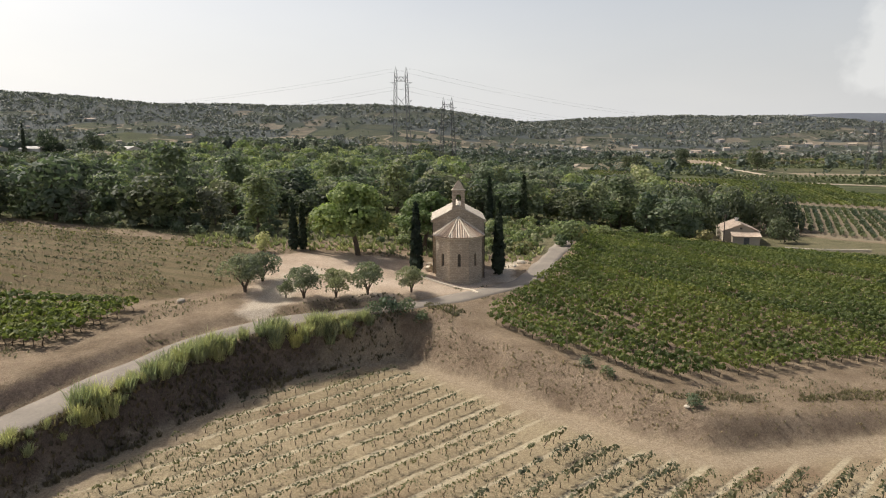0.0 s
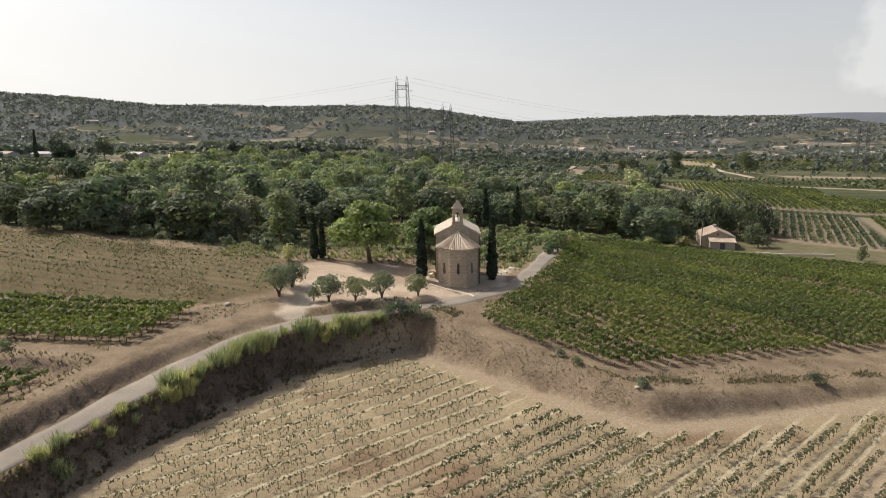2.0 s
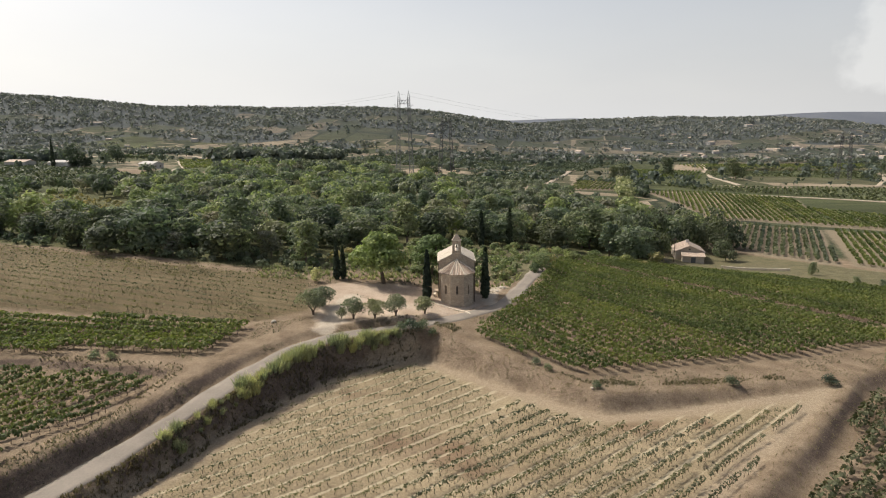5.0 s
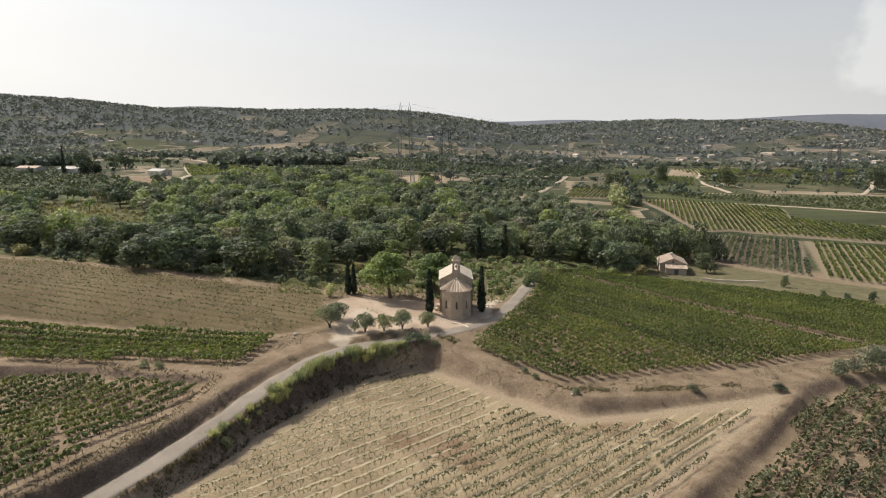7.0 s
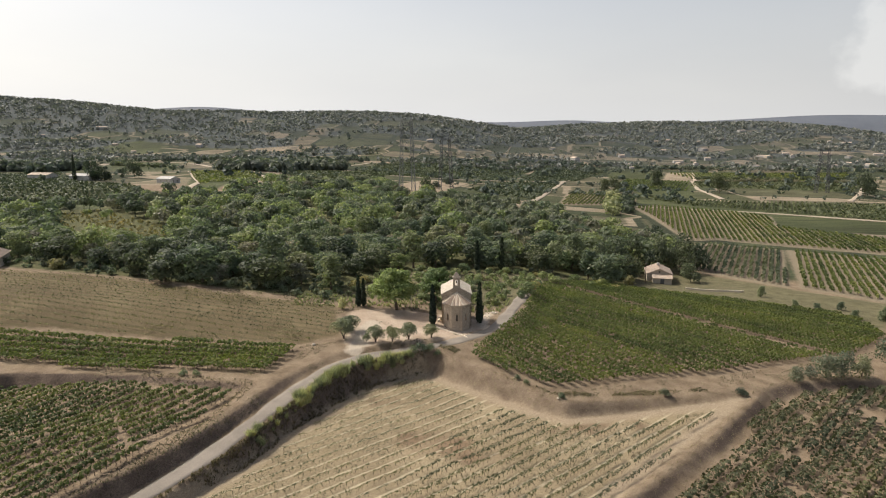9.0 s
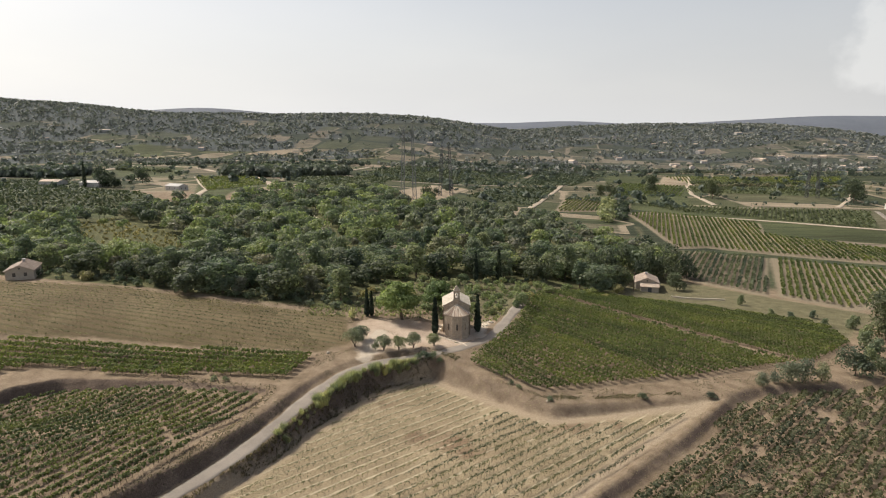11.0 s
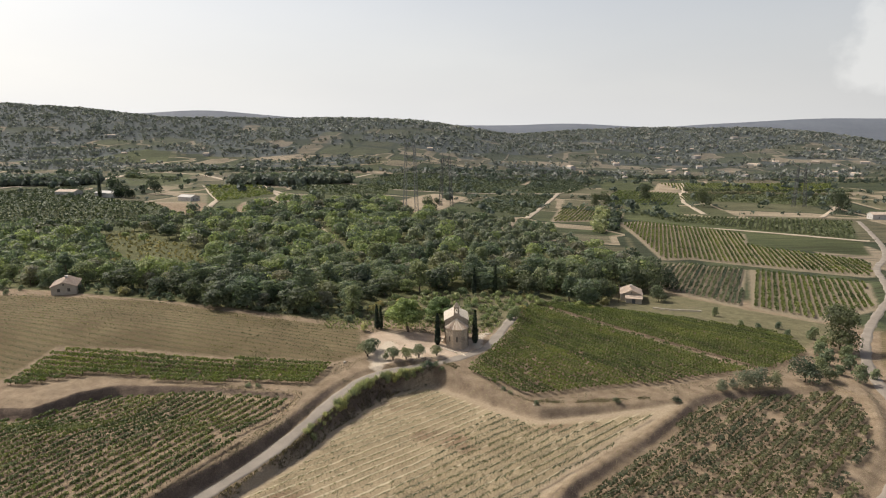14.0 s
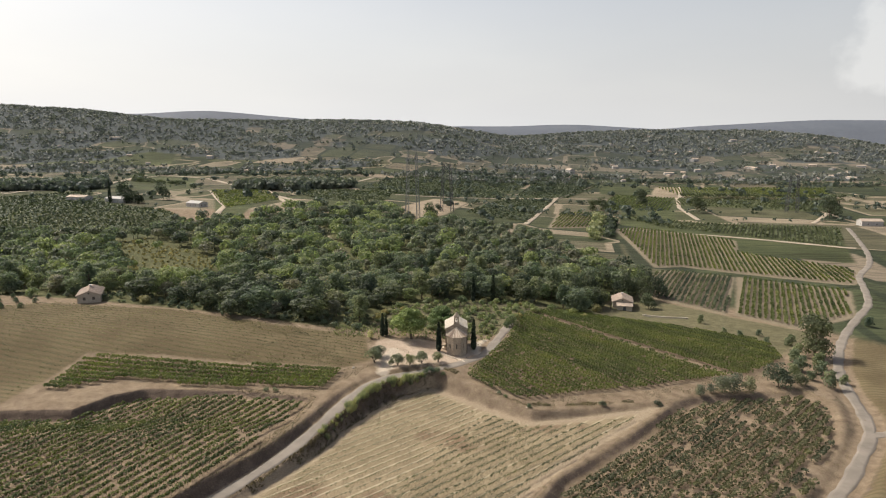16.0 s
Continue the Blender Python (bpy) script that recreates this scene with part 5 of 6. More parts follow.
    part("cross", bm, IRON, body, "thin iron cross")
    bm = bmesh.new()
    prof = [(0.06, 11.15), (0.12, 11.1), (0.16, 10.95), (0.19, 10.75), (0.27, 10.6)]
    rings = [[bm.verts.new((r * math.cos(a * math.pi / 5), 4.3 + r * math.sin(a * math.pi / 5), zz)) for a in range(10)] for r, zz in prof]
    for lo, hi in zip(rings, rings[1:]):
        for i in range(10):
            bm.faces.new((lo[i], lo[(i + 1) % 10], hi[(i + 1) % 10], hi[i]))
    bm.faces.new(rings[0])
    part("bell", bm, BRONZE, body)
    return t


CH_X, CH_Y = 2.36, 87.0
chapel(CH_X, CH_Y, 0.98, 0.0)


def curb(line, w, h, label):
    """A low wall of rough stones set end to end."""
    t = thing("low_wall", label, "low wall", line[0][0], line[0][1], drop(*line[0]))
    o = t.matrix_world.translation
    pts = []
    for a, b in zip(line, line[1:]):
        n = max(1, int(math.dist(a, b) / 0.62))
        pts += [(a[0] + (b[0] - a[0]) * k / n, a[1] + (b[1] - a[1]) * k / n) for k in range(n)]
    pts.append(line[-1])
    for p, q in zip(pts, pts[1:]):
        d = Vector((q[0] - p[0], q[1] - p[1], 0)).normalized()
        s = Vector((-d.y, d.x, 0)) * w / 2
        z = (drop(*p) + drop(*q)) / 2
        a, b = Vector((*p, z - 0.3)) + d * 0.012 - o, Vector((*q, z - 0.3)) - d * 0.012 - o
        bm = bmesh.new()
        hh = h + 0.3 + random.uniform(-0.03, 0.03)
        solid(bm, [a - s, b - s, b + s, a + s], (0, 0, hh))
        bmesh.ops.bevel(bm, geom=[e for e in bm.edges if all(v.co.z > (a.z + hh * 0.6) for v in e.verts)], offset=0.04, segments=1, affect="EDGES")
        bmesh.ops.recalc_face_normals(bm, faces=bm.faces)
        part("stone", bm, COPING, t)


curb([(-3.3, 88.9), (-1.3, 87.0), (0.7, 85.5), (2.7, 84.2), (3.9, 82.8), (4.6, 81.2)], 0.34, 0.22, "low pale stone kerb wall below the chapel")


def stone_seat(x, y, turn):
    t = thing("stone_bench", "rough pale stone bench beside the chapel", "bench", x, y, drop(x, y), turn)
    part("seat", boxes(((-0.75, -0.25, 0.42), (0.75, 0.25, 0.56)), bevel=0.03), COPING, t)
    for sx in (-0.5, 0.5):
        part("leg", boxes(((sx - 0.12, -0.2, -0.1), (sx + 0.12, 0.2, 0.42)), bevel=0.02), COPING, t)


stone_seat(-2.0, 92.2, 80)
stone_seat(-1.9, 94.6, 75)


def boulder(x, y, s, label):
    bm = bmesh.new()
    bmesh.ops.create_icosphere(bm, subdivisions=2, radius=1)
    for v in bm.verts:
        k = 1 + 0.25 * noise.noise(v.co * 1.4 + Vector((x, y, 0)))
        v.co = Vector((v.co.x * s * k, v.co.y * s * 0.7 * k, max(-0.3, v.co.z) * s * 0.6 * k))
    me = bpy.data.meshes.new("boulder")
    bm.to_mesh(me)
    bm.free()
    me.materials.append(SLAB)
    ob = new("boulder", me)
    ob.matrix_world = pose(x, y, drop(x, y) + s * 0.1, 0, 0, x * 40)
    tagged(ob, label, "boulder")


boulder(12.6, 103.0, 0.8, "pale limestone boulder on the dry grass")
boulder(11.2, 100.0, 0.45, "small ochre limestone rock on the dry grass")
boulder(-29.5, 73.5, 0.6, "pale rock at the edge of the field")
boulder(15.6, 112.0, 0.5, "pale rock beside the gravel path")
boulder(20.8, 54.4, 0.28, "white rock on the earth bank")

# ---- trees by the chapel ----
cy = cypress("tall dark green cypress beside the chapel", 9.8, 1.75)
set_thing(cy, -3.5, 89.6, None, 20, 1.0, 1.0, group="cypresses by the chapel")
set_thing(cy, 8.2, 94.0, None, 130, 1.0, 1.07, group="cypresses by the chapel")
set_thing(cy, -23.0, 100.8, None, 60, 0.82, 1.0, "dark green cypress at the edge of the yard", group="cypresses by the wood")
set_thing(cy, -21.8, 101.8, None, 200, 0.78, 0.95, "dark green cypress at the edge of the yard", group="cypresses by the wood")
set_thing(cy, 11.4, 158.0, None, 30, 1.05, 1.05, "dark columnar cypress rising from the wood", group="cypresses in the wood")
set_thing(cy, 20.6, 164.0, None, 90, 1.15, 1.05, "dark columnar cypress rising from the wood", group="cypresses in the wood")
discard(cy)
pine = umbrella_pine("round-topped umbrella pine with a leaning trunk", 11.2, 10.6, -0.9)
set_thing(pine, -12.9, 99.8, None, 0, 1.16, 0.92, group="umbrella pines")
set_thing(pine, -3.0, 110.0, None, 150, 1.0, 0.92, "umbrella pine with a dark crown behind the chapel", group="umbrella pines")
discard(pine)
ol = [olive("grey-green olive tree with a forked trunk", 3.5, 4.5), olive("grey-green olive tree with a bushy crown", 3.4, 4.3)]
for i, (x, y, s) in enumerate(((-16.1, 75.9, 1.08), (-12.4, 76.4, 1.0), (-8.8, 77.6, 1.1), (-3.7, 79.8, 0.98))):
    set_thing(ol[i % 2], x, y, None, i * 77, s, 1.0, group="olive trees in the yard")
set_thing(ol[0], -23.5, 77.7, None, 40, 1.35, 0.95, "large bushy olive tree beside the fork", group="olive trees at the fork")
set_thing(ol[1], -22.6, 82.0, None, 170, 1.15, 0.95, "bushy olive tree behind the fork", group="olive trees at the fork")
set_thing(ol[1], -18.2, 76.0, None, 10, 0.5, 1.2, "young staked olive tree", group="olive trees in the yard")
for o in ol:
    discard(o)
bank_bush = make_tree("grey-green bushy tree on the field bank", "tree", 4.6, 5.4, LEAF_GREY, 900, 0.34, low=0.02)
for i, (x, y, s) in enumerate(((75.0, 69.0, 0.75), (82.5, 71.2, 1.15), (86.5, 72.0, 1.25), (91.5, 72.6, 1.0), (79.0, 71.0, 0.6))):
    set_thing(bank_bush, x, y, None, i * 50, s, 1.0, group="bushy trees on the bank")
discard(bank_bush)

shr = make_tree("yellow-green bush at the field edge", "bush", 3.0, 3.2, REED, 420, 0.34, name="bush", low=0.02)
set_thing(shr, -26.8, 97.5, None, 0, 0.95, 1.0)
discard(shr)
rb = make_tree("rounded light green fruit tree beside the path", "tree", 5.0, 5.6, LEAF_LIGHT, 900, 0.42, low=0.05)
set_thing(rb, 24.2, 121.0, None, 0, 1.0, 1.0)
discard(rb)
big = make_tree("large green oak beside the country road", "tree", 12.0, 11.0, LEAF_DARK, 3200, 0.55, lobes=24, low=0.03)
dk = make_tree("dark green evergreen oak on the bank", "tree", 6.5, 7.5, LEAF_DARK, 1000, 0.5, low=0.04)
lg = make_tree("green bushy tree beside the road", "tree", 5.5, 6.0, LEAF_OAK, 800, 0.5, low=0.03)
set_thing(big, 133.0, 109.0, None, 30, 1.12, 1.08)
set_thing(dk, 103.0, 77.5, None, 0, 1.1, 0.95)
set_thing(dk, 111.0, 79.0, None, 100, 0.75, 0.9)
set_thing(lg, 118.0, 92.0, None, 60, 1.0, 1.0)
set_thing(lg, 124.0, 90.0, None, 130, 0.85, 1.0)
set_thing(lg, 121.0, 80.0, None, 200, 0.9, 1.05)
set_thing(lg, 127.0, 97.0, None, 20, 0.9, 1.05)
set_thing(lg, 178.0, 147.0, None, 20, 0.8, 1.0)
# garden of the house
set_thing(dk, 95.0, 178.0, None, 20, 0.95, 1.1, "dark round evergreen tree beside the house")
set_thing(dk, 91.0, 196.0, None, 80, 1.3, 1.5, "tall dark evergreen tree behind the house")
set_thing(dk, 101.0, 203.0, None, 150, 1.35, 1.55, "tall dark evergreen tree behind the house")
set_thing(dk, 80.0, 205.0, None, 150, 1.3, 1.5, "tall dark evergreen tree behind the house")
set_thing(lg, 97.0, 186.0, None, 150, 1.0, 1.0, "light green garden tree beside the house")
set_thing(lg, 69.0, 181.0, None, 150, 1.0, 1.0, "green bushy tree beside the house")
for x, y, s in ((62, 180, 1.3), (66, 171, 1.0), (70, 192, 1.4), (56, 168, 1.1), (73, 178, 0.9), (88, 199, 1.3), (106, 196, 1.1), (97, 192, 1.2)):
    set_thing(dk, x, y, None, x * 7, s, 1.45, "tall dark evergreen tree beside the house", group="evergreens round the house")
for x, y, s in ((108, 84, 0.7), (113, 87, 0.8), (121, 101, 0.9), (126, 108, 0.85), (130, 120, 0.8), (117, 84, 0.6), (128, 84, 0.6), (133, 105, 0.7), (122, 122, 0.5), (116, 131, 0.45), (124, 132, 0.5), (112, 136, 0.4)):
    set_thing(lg, x, y, None, x * 9, s, 1.0, "green bush on the verge", group="bushes on the verge")
set_thing(lg, 108.0, 150.0, None, 33, 0.55, 1.3, "small pointed tree in the meadow")
set_thing(dk, 43.2, 59.2, drop(43.2, 59.2), 33, 0.30, 0.7, "small dark shrub on the earth bank")
set_thing(dk, 60.0, 62.0, None, 33, 0.34, 0.7, "small dark shrub on the earth bank")
set_thing(big, 230.0, 618.0, None, 33, 1.35, 1.1, "large lone tree between valley fields")
set_thing(dk, 264.0, 540.0, None, 33, 2.2, 1.3, "round dark lone tree among valley fields")
set_thing(dk, 376.0, 500.0, None, 33, 2.4, 1.3, "dark tree near the valley road")
set_thing(dk, 390.0, 515.0, None, 80, 2.2, 1.3, "dark tree near the valley road")
set_thing(dk, 170.0, 560.0, None, 10, 1.6, 1.3, "dark lone tree at a field corner")
set_thing(big, 158.0, 553.0, None, 10, 1.0, 1.0, "broad tree at a field corner")
set_thing(dk, -306.0, 500.0, None, 33, 1.9, 1.4, "dark tree beside the farm buildings")
set_thing(dk, -268.0, 497.0, None, 60, 1.7, 1.4, "dark tree beside the farm buildings")
set_thing(dk, -10.0, 400.0, None, 60, 1.5, 1.4, "dark round tree at the foot of a pylon")
set_thing(dk, -4.0, 470.0, None, 60, 0.9, 1.0, "dark shrub at the foot of a pylon")
for x in range(-186, -154, 7):
    for y in (119, 126, 133):
        set_thing(lg, x + 1.5 * math.sin(y), y + 1.2 * math.sin(x), None, x * 31, 0.42, 0.9, "small fruit tree on bare soil", group="fruit trees of the orchard")
for o in (big, dk, lg):
    discard(o)


# ---- canes and grass on the banks ----
def cane_clump():
    t = thing("cane_clump", "clump of tall yellow-green canes on the bank", "reeds")
    n = 190
    a, r = rng.uniform(0, 2 * math.pi, n), np.sqrt(rng.uniform(0, 1, n)) * 0.95
    h = rng.uniform(0.7, 2.9, n) * (1.15 - 0.4 * r)
    foot = np.stack([r * np.cos(a), r * np.sin(a), np.full(n, -0.35)], -1)
    lean = np.stack([rng.normal(0.12, 0.26, n), rng.normal(0, 0.26, n), np.ones(n)], -1)
    tip = foot + lean * (h + 0.35)[:, None]
    tip[:, 2] -= 0.12 * h
    mid = foot + (tip - foot) * 0.6 + np.array([0, 0, 0.12])
    s = np.stack([-np.sin(a * 3), np.cos(a * 3), np.zeros(n)], -1) * 0.045
    v = np.stack([foot - s * 0.4, foot + s * 0.4, mid + s, mid - s, tip + s * 0.2, tip - s * 0.2], 1).reshape(-1, 3)
    i = np.arange(n)[:, None] * 6
    f = np.concatenate([i + np.array([0, 1, 2, 3]), i + np.array([3, 2, 4, 5])])
    part("foliage", cloud_mesh("foliage", v, f, REED), None, t)
    return t


cl = [cane_clump() for _ in range(3)]
lane = np.array(ROAD)
spots = []
for a, b in zip(lane, lane[1:]):
    if not (36 < (a[1] + b[1]) / 2 and (a[0] + b[0]) / 2 < -8):
        continue
    n = max(1, int(np.hypot(*(b - a)) / 0.30))
    side = np.array([b[1] - a[1], a[0] - b[0]]) / np.hypot(*(b - a))
    spots += [tuple(a + (b - a) * k / n + side * rng.uniform(1.85, 3.0)) for k in range(n)]
for i, (x, y) in enumerate(spots):
    g = 0.5 + 0.5 * math.sin(i * 0.23) * math.sin(i * 0.071 + 1)
    if rng.uniform() < 0.12 + 0.45 * (y < 50) + 0.5 * (math.sin(i * 0.16) + 0.6 * math.sin(i * 0.057) < -0.5):
        continue
    set_thing(cl[i % 3], x + rng.normal(0, 0.15), y + rng.normal(0, 0.15), None, float(rng.uniform(0, 360)), (0.30 + 0.38 * g + rng.uniform(-0.12, 0.25)) * (0.7 if y < 50 else 1.0), 1.0, group="canes along the lane")
for o in cl:
    discard(o)
br = make_tree("dark green bramble thicket on the bank", "bramble", 1.5, 3.4, LEAF_OAK, 320, 0.3, name="bramble", low=0.0)
for x, y, s in ((-7.6, 72.0, 0.7), (-5.6, 72.9, 0.9), (-3.9, 73.3, 0.8), (-2.4, 72.9, 0.6), (13.8, 61.6, 0.5), (15.6, 59.8, 0.5), (21.5, 54.6, 0.55), (-52, 57.7, 0.6), (-49, 57.5, 0.6)):
    set_thing(br, x, y, None, x * 50, s, 1.0, group="brambles on the banks")
discard(br)


# brown of dry weeds, with shade of the lane's bank put into it
SHADED_WEED = leaves("shaded_dry_weeds", (0.048, 0.038, 0.027), (0.085, 0.067, 0.046), (0.13, 0.104, 0.07), 0.2)


def tufts(name, x, y, size, mat, label, blades=5):
    """Tufts of grass, joined."""
    n = len(x)
    z = ground_z(x, y)
    at = np.repeat(np.stack([x, y, z], -1), blades, 0)
    m = n * blades
    a = rng.uniform(0, 2 * math.pi, m)
    s = np.repeat(size, blades)[:, None]
    out = np.stack([np.cos(a), np.sin(a), np.zeros(m)], -1)
    side = np.stack([-np.sin(a), np.cos(a), np.zeros(m)], -1)
    foot = at + out * s * 0.12 - np.array([0, 0, 0.05])
    tip = at + out * s * rng.uniform(0.25, 0.7, (m, 1)) + np.array([0, 0, 1]) * s * rng.uniform(0.5, 1.0, (m, 1))
    v = np.stack([foot - side * s * 0.22, foot + side * s * 0.22, tip + side * s * 0.08, tip - side * s * 0.08], 1).reshape(-1, 3)
    return tagged(new(name, cloud_mesh(name, v, np.arange(4 * m).reshape(m, 4), mat)), label, "grass", kind="stuff")


def bank_spots(n):
    x, y = rng.uniform(-60, 115, n), rng.uniform(5, 90, n)
    db, dl, d2 = edge_distance(x, y, BROWN), edge_distance(x, y, LOWER), edge_distance(x, y, LEFT_2)
    ok = ((db < -0.1) & (db > -6.5)) | ((dl < 0.2) & (dl > -4.5)) | ((d2 < -0.2) & (d2 > -3.5))
    ok &= (edge_distance(x, y, ROAD, False) > 2.0) & (edge_distance(x, y, GREEN_R) < -1.5) & (edge_distance(x, y, LEFT_1) < -1.0)
    ok &= (db < 0) & (edge_distance(x, y, RIGHT_ROAD, False) > 2.5)
    return x[ok], y[ok]


gx_, gy_ = bank_spots(110000)
sel = ((gx_ > -4) & (gx_ < 20)) | (rng.uniform(0, 1, len(gx_)) < 0.3)
gx_, gy_ = gx_[sel], gy_[sel]
tufts("grass", gx_, gy_, rng.uniform(0.08, 0.22, len(gx_)), STRAW, "dry straw-coloured grass tufts on the banks")
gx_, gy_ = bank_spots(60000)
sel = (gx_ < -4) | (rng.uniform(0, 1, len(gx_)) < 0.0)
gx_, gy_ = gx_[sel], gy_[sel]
tufts("grass", gx_, gy_, rng.uniform(0.12, 0.3, len(gx_)), SHADED_WEED, "brown weeds on the banks")
ex, ey = scatter(5200, -40, 60, 98, 160, lambda x, y: (edge_distance(x, y, WOOD) > -9) & (edge_distance(x, y, WOOD) < 3) & (edge_distance(x, y, GREEN_R) < -2) & (edge_distance(x, y, ROAD, False) > 2.5))
tufts("grass", ex, ey, rng.uniform(0.3, 0.9, len(ex)), SCRUB_GREEN, "tall yellow-green grass along the edge of the wood", 7)
crest = [(-1, 75.2), (4.5, 70.6), (9.6, 66.4), (15, 62.2), (20, 57.4), (26, 56.6), (39, 59.6), (52, 63)]
cx_, cy_ = scatter(26000, -4, 56, 50, 78, lambda x, y: (np.abs(edge_distance(x, y, crest, False) - 0.3) < 0.5 + 0.7 * rough(x, y, 3.3)) & (edge_distance(x, y, GREEN_R) < -1.6) & (edge_distance(x, y, BROWN) < -1.2))
tufts("weeds", cx_, cy_, rng.uniform(0.12, 0.34, len(cx_)), CREST, "olive-brown weeds along the top of the bank", 5)
hx2, hy2 = scatter(90000, -70, 118, 24, 112, lambda x, y: (edge_distance(x, y, GREEN_R) < -0.6) & (edge_distance(x, y, BROWN) < -3.2) & (edge_distance(x, y, LEFT_1) < -0.5) & (edge_distance(x, y, LEFT_2) < -0.5) & (edge_distance(x, y, LOWER) < -3.5) & (edge_distance(x, y, ROAD, False) > 2.1) & (rough(x, y, 3.1) + 0.8 * rough(x, y, 11) > 0.35 + 0.6 * (edge_distance(x, y, YARD) > 0)))
tufts("grass", hx2, hy2, rng.uniform(0.10, 0.30, len(hx2)), STRAW, "short dry grass on the field margins", 3)
# shade-darkened weeds at the foot of the lane's bank, and dry weeds between the rows
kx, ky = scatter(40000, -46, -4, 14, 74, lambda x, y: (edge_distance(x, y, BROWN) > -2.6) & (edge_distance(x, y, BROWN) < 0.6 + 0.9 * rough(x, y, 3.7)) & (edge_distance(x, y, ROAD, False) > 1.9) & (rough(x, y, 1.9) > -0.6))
tufts("weeds", kx, ky, rng.uniform(0.15, 0.5, len(kx)), SHADED_WEED, "dry weeds at the foot of the bank, darkened for its shade", 4)
kx, ky = scatter(70000, -45, 60, 8, 72, lambda x, y: (edge_distance(x, y, BROWN) > 3.5) & (rough(x, y, 2.3) + 0.7 * rough(x, y, 9.0) > -0.1))
tufts("weeds", kx, ky, rng.uniform(0.08, 0.2, len(kx)), LEAF_VINE_DRY, "short olive weeds between the old vines", 2)

# ---- pylons ----
STEEL = two_tone("galvanised_steel", (0.06, 0.06, 0.06), (0.11, 0.11, 0.108), 1.2, rough_value=0.55)

STEEL_PALE = two_tone("pale_galvanised_steel", (0.13, 0.13, 0.128), (0.20, 0.20, 0.195), 1.2, rough_value=0.55)


def lattice(bm, a0, a1, b0, b1, panels, w):
    """Two legs a0-a1 and b0-b1 with crossed bracing between."""
    a0, a1, b0, b1 = (Vector(p) for p in (a0, a1, b0, b1))
    for i in range(panels):
        k, m = i / panels, (i + 1) / panels
        pa, pb, qa, qb = a0.lerp(a1, k), b0.lerp(b1, k), a0.lerp(a1, m), b0.lerp(b1, m)
        bar(bm, pa, qb, w), bar(bm, pb, qa, w), bar(bm, qa, qb, w)


def mast(root, foot, top, wide0, wide1, mats):
    """One lattice mast with four corner angles."""
    bm = bmesh.new()
    c0 = [Vector(foot) + Vector((sx * wide0, sy * wide0, 0)) for sx, sy in ((-1, -1), (1, -1), (1, 1), (-1, 1))]
    c1 = [Vector(top) + Vector((sx * wide1, sy * wide1, 0)) for sx, sy in ((-1, -1), (1, -1), (1, 1), (-1, 1))]
    for p, q in zip(c0, c1):
        bar(bm, p, q, 0.27)
    for i in range(4):
        lattice(bm, c0[i], c1[i], c0[(i + 1) % 4], c1[(i + 1) % 4], 14, 0.12)
    part("mast", bm, mats, root)


def pylon(x, y, height, foot_half, top_half, turn, label, steel):
    t = thing("pylon", label, "pylon", x, y, drop(x, y) - 0.3, turn, "pylons of the power line")
    waist = height * 0.60
    for s in (-1, 1):
        mast(t, (s * foot_half, 0, 0), (s * top_half, 0, height * 0.93), 1.35, 0.75, steel)
        bm = bmesh.new()
        for sx in (-0.75, 0.75):
            for sy in (-0.75, 0.75):
                bar(bm, (s * top_half + sx, sy, height * 0.93), (s * top_half, 0, height), 0.16)
        part("peak", bm, steel, t)
    bm = bmesh.new()
    for zz, reach in ((0.90, 1.0), (0.86, 1.0)):
        for sy in (-0.7, 0.7):
            bar(bm, (-top_half * reach, sy, height * zz), (top_half * reach, sy, height * zz), 0.22)
    for i in range(6):
        k = -top_half + 2 * top_half * i / 6
        for sy in (-0.7, 0.7):
            bar(bm, (k, sy, height * (0.86 if i % 2 else 0.90)), (k + top_half / 3, sy, height * (0.90 if i % 2 else 0.86)), 0.14)
    part("crossbeam", bm, steel, t)
    bm = bmesh.new()
    for sy in (-0.6, 0.6):
        bar(bm, (-top_half, sy, height * 0.72), (top_half * 0.9, sy, waist), 0.2)
        bar(bm, (top_half, sy, height * 0.72), (-top_half * 0.9, sy, waist), 0.2)
    part("brace", bm, steel, t)
    for s in (-1, 1):
        for zz in (0.84, 0.66):
            bm = bmesh.new()
            bar(bm, (s * top_half, 0, height * zz), (s * (top_half + 3.2), 0, height * (zz + 0.01)), 0.2)
            bar(bm, (s * top_half, 0, height * (zz - 0.03)), (s * (top_half + 3.2), 0, height * (zz + 0.01)), 0.14)
            part("arm", bm, steel, t)
    return t


pylon(-24.4, 387.0, 58.0, 4.6, 3.1, 8, "tall grey steel lattice pylon with twin masts", STEEL_PALE)
pylon(3.4, 462.0, 46.5, 5.0, 2.9, 5, "grey steel lattice pylon with twin masts", STEEL)
pylon(362.0, 541.0, 42.0, 5.2, 3.4, -10, "grey steel lattice pylon beside a valley field", STEEL)


def cable(a, b, sag):
    cu = bpy.data.curves.new("power_cable", "CURVE")
    cu.dimensions, cu.bevel_depth, cu.bevel_resolution = "3D", 0.03, 0
    sp = cu.splines.new("POLY")
    sp.points.add(24)
    for i in range(25):
        k = i / 24
        sp.points[i].co = (a[0] + (b[0] - a[0]) * k, a[1] + (b[1] - a[1]) * k, a[2] + (b[2] - a[2]) * k - 4 * sag * k * (1 - k), 1)
    cu.materials.append(STEEL)
    tagged(new("power_cable", cu), "thin grey overhead power cable", "cable", "cables of the power line")


